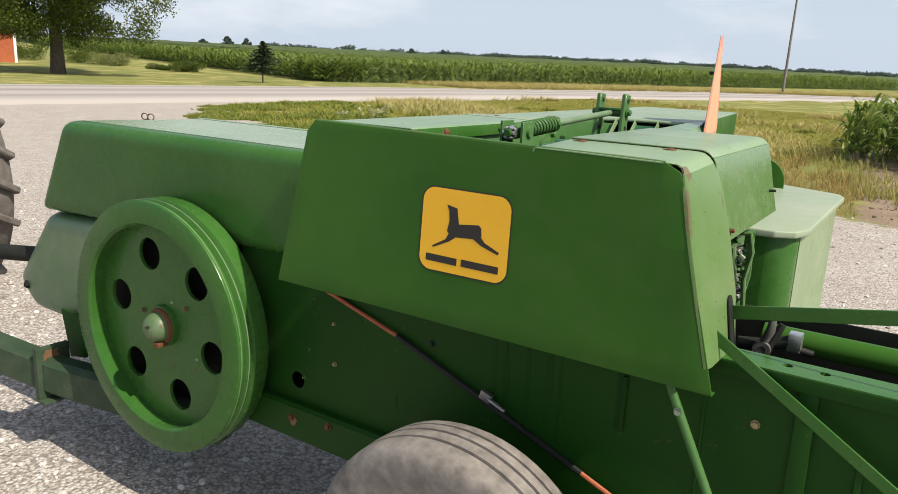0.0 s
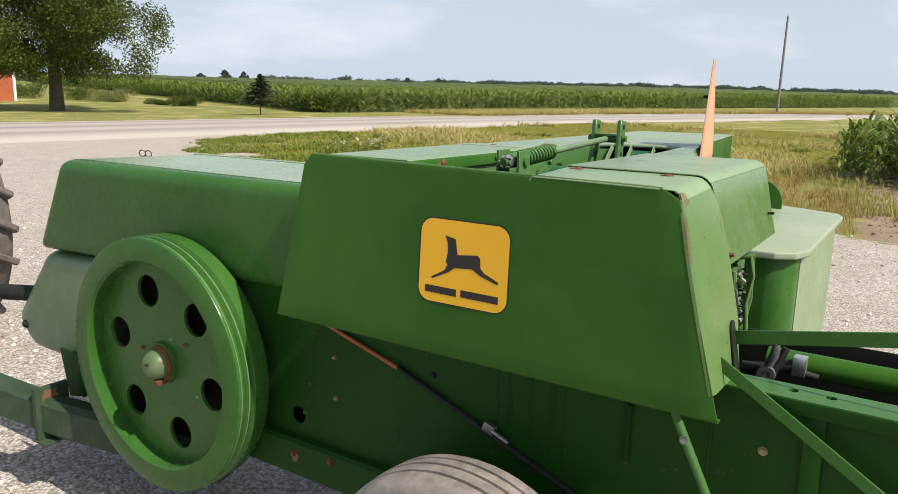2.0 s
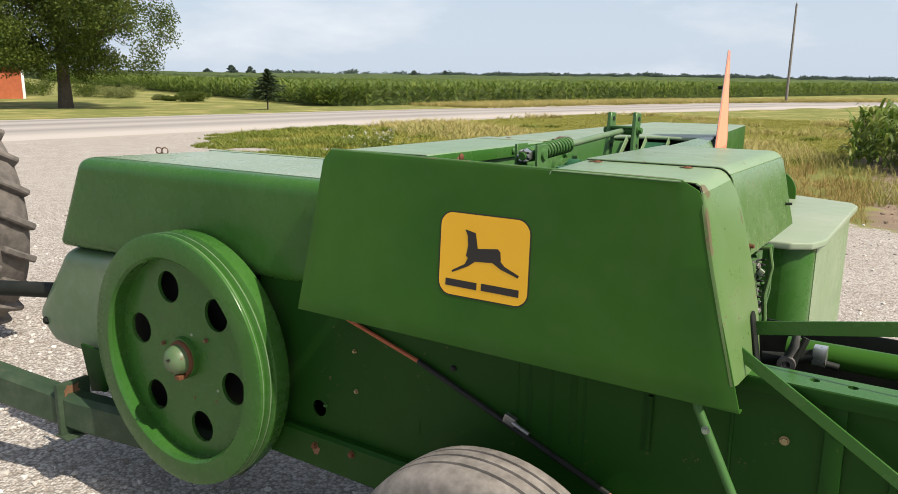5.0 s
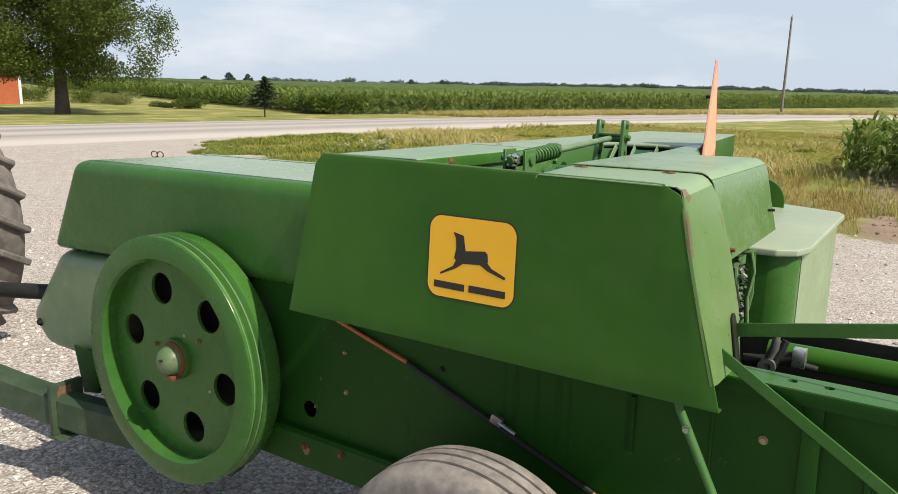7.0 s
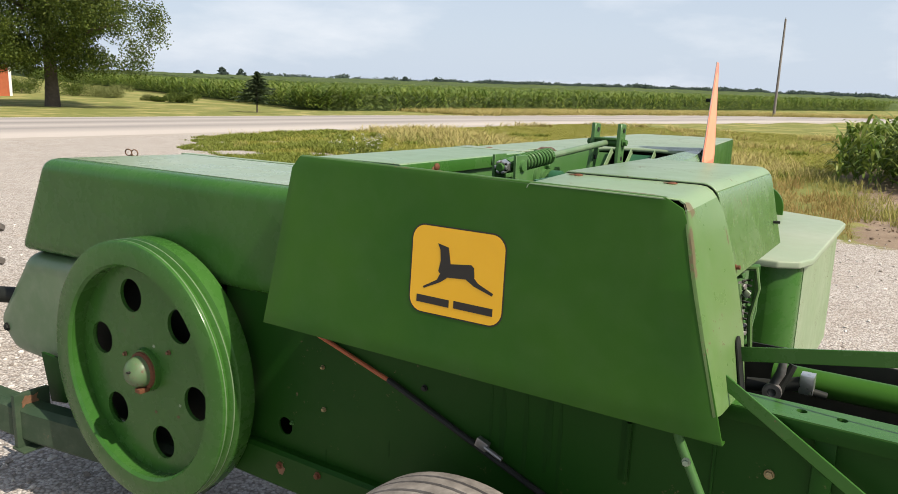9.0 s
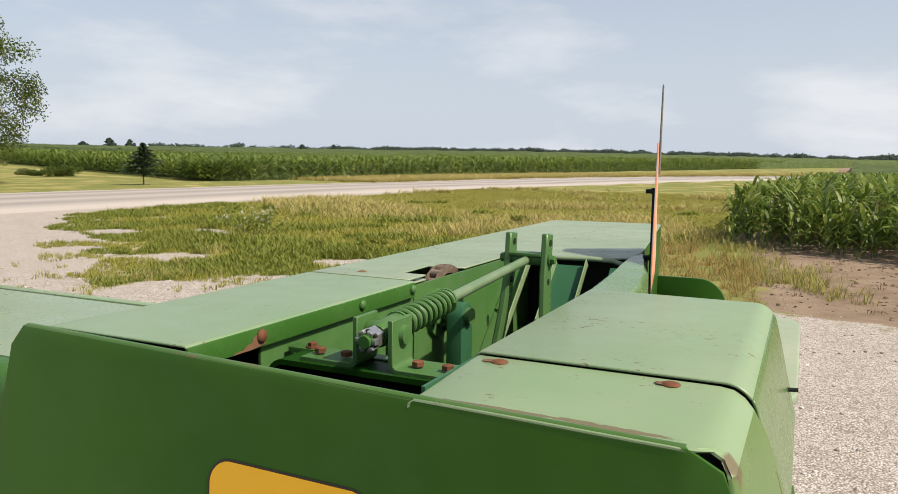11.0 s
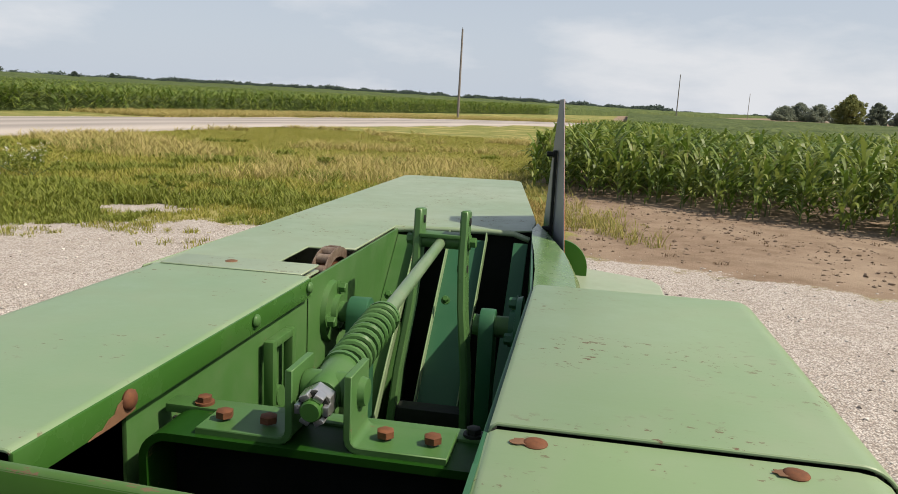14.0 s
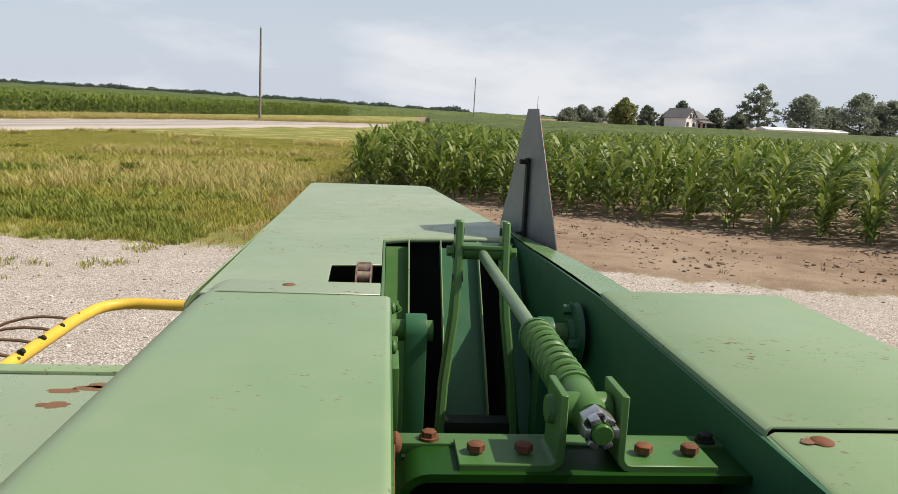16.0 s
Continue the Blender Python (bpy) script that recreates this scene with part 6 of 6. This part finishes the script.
def broad_tree(place, high, spread, rng, label, per=55, clumps=150, leaf=0.16, bole=0.26, leaves=None, limbs=9, clump=0.15):
    t = thing("tree", place, label, "tree")
    px, py, pz = place
    bm = tube([(px, py, pz - 0.2), (px + 0.05, py, pz + high * 0.10), (px - 0.05, py, pz + high * bole), (px, py, pz + high * 0.6), (px + 0.1, py, pz + high * 0.9)], [high * 0.033, high * 0.025, high * 0.022, high * 0.012, high * 0.003], 10)
    ends = []
    for i in range(limbs):
        a = i * 2.4 + rng.uniform(-0.3, 0.3)
        z = high * (bole * 0.85 + (0.85 - bole) * i / limbs)
        ln = spread * (1.0 - 0.45 * (i / limbs)) * rng.uniform(0.75, 1.0)
        p0 = Vector((px, py, pz + z))
        p1 = p0 + Vector((math.cos(a) * ln * 0.5, math.sin(a) * ln * 0.5, high * 0.10))
        p2 = p0 + Vector((math.cos(a) * ln * 0.9, math.sin(a) * ln * 0.9, high * 0.13))
        bm = merge(bm, tube([p0, p1, p2], [high * 0.014, high * 0.008, high * 0.002], 6))
        ends += [p1, p2]
    part("trunk", bm, M_BARK, t)
    centres = []
    lob = rng.uniform(0, 6.28)
    for _ in range(clumps):
        u = rng.random()
        a = rng.uniform(0, 6.28)
        zz = bole * 0.72 + (1.0 - bole * 0.72) * u
        prof = math.sin(math.pi * min(1, 0.14 + 0.86 * u) ** 0.75) ** 0.6
        lobe = 0.78 + 0.22 * math.sin(3 * a + lob + 4 * u) + 0.12 * math.sin(7 * a - lob + 9 * u)
        r = spread * prof * lobe * rng.uniform(0.35, 1.05)
        centres.append((r * math.cos(a), r * math.sin(a), high * zz - spread * 0.04 * rng.random()))
    v, f = leaf_cloud(rng, centres, spread * clump, per, leaf)
    raw("crown", v, f, leaves or M_TREE, t, smooth=False)
    return t


trng = np.random.default_rng(21)
broad_tree((-52.9, 28.75, float(land(-52.9, 28.75)) - 0.1), 17.5, 8.6, trng, "large leafy shade tree on the lawn", 270, 660, 0.10, 0.24, None, 9, 0.14)


def conifer(place, high, rng):
    t = thing("conifer", place, "small dark spruce by the roadside", "tree")
    px, py, pz = place
    part("trunk", tube([(px, py, pz - 0.1), (px, py, pz + high)], [high * 0.022, 0.01], 8), M_BARK, t)
    v, f = [], []
    for i in range(24):
        f_up = i / 23
        z = high * (0.27 + 0.70 * f_up)
        reach = high * 0.60 * (min(1.0, 0.62 + 2.2 * f_up) * (1.04 - f_up)) ** 0.9
        for q in range(5):
            a = rng.uniform(0, 6.28)
            ln = reach * rng.uniform(0.55, 1.2)
            for step in range(9):
                u = (step + 1) / 9
                c = np.array([math.cos(a) * ln * u, math.sin(a) * ln * u, z + 0.04 * high * u - 0.10 * ln * u * u + rng.normal(0, 0.025)])
                k = len(v)
                w = 0.13 * (1.1 - 0.6 * u)
                d = rng.normal(0, 1, 3)
                e = np.array([math.cos(a), math.sin(a), -0.1])
                d -= e * d.dot(e)
                d /= np.linalg.norm(d)
                v += [c - e * 0.14, c + d * w, c + e * 0.16, c - d * w]
                f.append((k, k + 1, k + 2, k + 3))
    raw("crown", v, f, M_NEEDLE, t, smooth=False)


conifer((-41.7, 37.8, float(land(-41.7, 37.8)) - 0.05), 2.95, trng)


def bush(place, wide, high, rng, label, mat=None):
    t = thing("bush", place, label, "bush")
    cs = [(rng.normal(0, wide * 0.24), rng.normal(0, wide * 0.24), high * rng.uniform(0.12, 0.68)) for _ in range(34)]
    v, f = leaf_cloud(rng, cs, high * 0.34, 150, 0.075)
    raw("crown", v, f, mat or M_TREE, t, smooth=False)
    part("stem", tube([(place[0], place[1], place[2] - 0.05), (place[0], place[1], place[2] + high * 0.5)], [0.05, 0.02], 6), M_BARK, t)


for x, y, w, h, kind_mat in ((-61.5, 46.5, 2.6, 1.2, None), (-73, 45.9, 3.6, 1.6, M_FARTREE2), (-66.5, 46.2, 1.2, 0.7, M_FARTREE2), (-64.2, 45.8, 1.3, 0.6, None), (-78, 45.2, 5.0, 2.1, None), (-84, 43.0, 4.4, 2.3, None)):
    bush((x, y, float(land(x, y)) - 0.03), w, h, trng, "low garden shrub at the edge of the lawn", kind_mat)

# tall weeds standing in the verge


def tall_weed(place, wide, high, rng, label, flowers):
    t = thing("tall_weed", place, label, "weed")
    px, py, pz = place
    tips = [(rng.normal(0, wide * 0.35), rng.normal(0, wide * 0.35), high * rng.uniform(0.6, 1.0)) for _ in range(14)]
    stems = tube([(px, py, pz - 0.03), (px, py, pz + high * 0.3)], [0.012, 0.008], 5)
    for x, y, z in tips:
        stems = merge(stems, tube([(px, py, pz + high * 0.1), (px + x * 0.6, py + y * 0.6, pz + z * 0.6), (px + x, py + y, pz + z)], [0.006, 0.004, 0.002], 4))
    part("stems", stems, M_STALK, t)
    v, f = leaf_cloud(rng, [(x * 0.75, y * 0.75, z * 0.7) for x, y, z in tips], high * 0.2, 34, 0.035)
    raw("leaves", v, f, M_LUSH, t, smooth=False)
    if flowers:
        v, f = leaf_cloud(rng, tips, high * 0.10, 9, 0.013)
        tagged(raw("flowers", v, f, M_WHITE, t, smooth=False), "tiny white flowers", kind="stuff")


for x, y, w, h, fl in ((-12.0, 14.4, 1.0, 0.62, True), (-10.6, 12.6, 0.9, 0.55, True), (-11.6, 13.2, 0.9, 0.58, True), (-6.75, 19.2, 0.5, 0.42, False), (-7.3, 11.8, 0.6, 0.32, False)):
    tall_weed((x, y, float(land(x, y)) - 0.02), w, h, trng, "tall weed with tiny white flowers in the verge" if fl else "dark green bushy weed in the verge", fl)

# ---- brick house at the lawn ----
M_BRICK = plain("red-orange brick", (0.30, 0.075, 0.03), (0.42, 0.12, 0.05), 3, 0.9, 0, 0.3, 0.02)
M_ROOF = plain("grey shingles", (0.11, 0.11, 0.115), (0.19, 0.19, 0.195), 2, 0.9)
M_CONC = plain("weathered concrete", (0.30, 0.28, 0.25), (0.42, 0.40, 0.36), 4, 0.95)
M_GLASS = plain("dark window glass", (0.03, 0.035, 0.04), (0.06, 0.07, 0.08), 1, 0.12, 0, 0.02)
hx, hy = -75.0, 37.3
hz = float(land(hx, hy))
house = thing("brick_house", (hx, hy, hz), "orange brick house with white corner trim behind the shade tree", "house")
part("wall", box(hx - 12, hx, hy - 10, hy + 0.0, hz - 0.3, hz + 3.0, 0), M_BRICK, house)
part("corner_trim", box(hx - 0.25, hx + 0.05, hy - 0.2, hy + 0.06, hz - 0.2, hz + 3.0, 0.01), M_WHITE, house)
part("roof", prism([(hy - 11, hz + 2.95), (hy + 0.8, hz + 2.95), (hy - 5, hz + 5.6)], "x", hx - 12.6, hx + 0.5, 0.02), M_ROOF, house)
part("window", box(hx - 0.02, hx + 0.04, hy - 5.2, hy - 3.8, hz + 0.9, hz + 2.2, 0.01), M_GLASS, house)
tagged(part("utility_box", box(-70.4, -69.5, 38.0, 38.8, float(land(-70, 38.4)) - 0.1, float(land(-70, 38.4)) + 0.9, 0.05), M_CONC), "small grey concrete box on the lawn", "box")

# ---- utility poles ----
M_POLE = plain("grey weathered pole", (0.14, 0.125, 0.11), (0.24, 0.22, 0.20), 3, 0.9)
for x, y, h in ((-16.4, 97.0, 11.3), (24.2, 217.8, 12.2), (77.3, 394.0, 12.5)):
    z = float(land(x, y))
    p = thing("utility_pole", (x, y, z), "grey wooden utility pole beside the road", "utility pole", "utility poles along the road")
    part("pole", tube([(x, y, z - 0.3), (x + 0.1, y, z + h)], [0.17, 0.11], 10), M_POLE, p)
    part("pole_cap", tube([(x + 0.1, y, z + h), (x + 0.1, y, z + h + 0.25)], [0.05, 0.03], 8), M_POLE, p)

# ---- farmstead beyond the corn ----
fx, fy = 113.4, 277.6
fz = float(land(fx, fy))
farm = thing("farmhouse", (fx, fy, fz), "white two-storey farmhouse with a grey roof among trees", "house")
part("wall", box(fx - 2.9, fx + 8.6, fy, fy + 8, fz - 0.5, fz + 4.0, 0), M_WHITE, farm)
part("gable", prism([(fx - 2.9, fz + 4.0), (fx + 2.9, fz + 4.0), (fx, fz + 7.0)], "y", fy - 0.1, fy + 8, 0), M_WHITE, farm)
part("roof", prism([(fx - 3.4, fz + 3.9), (fx, fz + 7.4), (fx + 3.4, fz + 3.9), (fx + 3.0, fz + 3.8), (fx, fz + 6.9), (fx - 3.0, fz + 3.8)], "y", fy - 0.5, fy + 8.5, 0), M_ROOF, farm)
part("roof", prism([(fy - 0.6, fz + 3.9), (fy + 8.6, fz + 3.9), (fy + 4, fz + 6.9)], "x", fx + 0.8, fx + 9.0, 0), M_ROOF, farm)
part("porch_roof", prism([(fy - 2.6, fz + 2.5), (fy, fz + 2.5), (fy, fz + 3.3)], "x", fx + 3.0, fx + 9.4, 0), M_ROOF, farm)
for wx, wz in ((-1.9, 1.0), (1.3, 1.0), (-0.75, 3.9), (0.75, 3.9), (4.4, 0.7), (7.0, 0.7)):
    part("window", box(fx + wx - 0.5, fx + wx + 0.5, fy - 0.16, fy, fz + wz, fz + wz + 1.5, 0), M_GLASS, farm)
farm.rotation_euler = (0, 0, radians(34))
farm.scale = (1.2, 1.2, 1.05)
for az, dist, h, s, dense in ((13.4, 470, 8.0, 8.0, 1), (14.4, 480, 10.2, 9.0, 1), (15.6, 470, 9.6, 8.5, 1), (17.5, 300, 10.8, 6.2, 2), (16.9, 330, 7.0, 4.0, 1), (19.1, 310, 8.2, 4.4, 1), (21.5, 312, 10.8, 4.6, 0), (20.5, 330, 6.4, 4.0, 1), (23.9, 330, 8.4, 5.4, 1), (26.7, 296, 17.0, 7.6, 0), (25.4, 310, 7.0, 4.8, 1), (29.6, 300, 13.4, 9.8, 1), (31.2, 312, 10.0, 8.0, 1), (33.0, 296, 14.2, 10.4, 1), (34.8, 300, 12.4, 9.4, 1)):
    x, y = dist * math.sin(radians(az)), dist * math.cos(radians(az))
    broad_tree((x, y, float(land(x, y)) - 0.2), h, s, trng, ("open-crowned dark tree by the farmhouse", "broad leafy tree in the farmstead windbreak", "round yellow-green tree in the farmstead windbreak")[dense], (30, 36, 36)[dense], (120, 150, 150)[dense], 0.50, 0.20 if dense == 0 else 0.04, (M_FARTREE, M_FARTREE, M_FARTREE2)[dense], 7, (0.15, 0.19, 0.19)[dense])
sx, sy = 132.0, 240.0
shed = thing("farm_shed", (sx, sy, fz), "low white farm shed behind the corn", "shed")
part("wall", box(sx - 8, sx + 20, sy, sy + 8, fz - 0.5, fz + 1.2, 0), M_WHITE, shed)
part("roof", prism([(sy - 0.5, fz + 1.15), (sy + 8.5, fz + 1.15), (sy + 4, fz + 2.0)], "x", sx - 8.4, sx + 20.4, 0), M_WHITE, shed)

# ---- far woods on the ridge ----
wv, wf = [], []
wrng = np.random.default_rng(5)
for k in range(3400):
    az = radians(-47 + 72 * (k + wrng.random()) / 3400)
    if az < radians(-33) and wrng.random() > 0.22:
        continue
    r = wrng.uniform(745, 800)
    x, y = r * math.sin(az), r * math.cos(az)
    crest = 0.75 + 0.5 * noise.noise((math.degrees(az) * 0.55, 0, 7)) + 0.3 * noise.noise((math.degrees(az) * 2.3, 0, 2))
    s = wrng.uniform(3.0, 4.8) * max(0.4, crest) * (0.55 if az > radians(6) else 1.0)
    v, f = leaf_cloud(wrng, [(x, y, float(land(x, y)) + s * 0.75)], s, 34, s * 0.30)
    base = len(wv)
    wv += v
    wf += [tuple(i + base for i in q) for q in f]
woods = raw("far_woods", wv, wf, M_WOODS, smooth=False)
tagged(woods, "distant line of woods on the ridge", "woods", kind="stuff")
for az, h, s in ((-51.3, 4.6, 4.4), (-49.6, 7.6, 5.4), (-48.3, 6.8, 4.2), (-36.4, 5.4, 4.0), (-34.1, 5.6, 4.2)):
    x, y = 640 * math.sin(radians(az)), 640 * math.cos(radians(az))
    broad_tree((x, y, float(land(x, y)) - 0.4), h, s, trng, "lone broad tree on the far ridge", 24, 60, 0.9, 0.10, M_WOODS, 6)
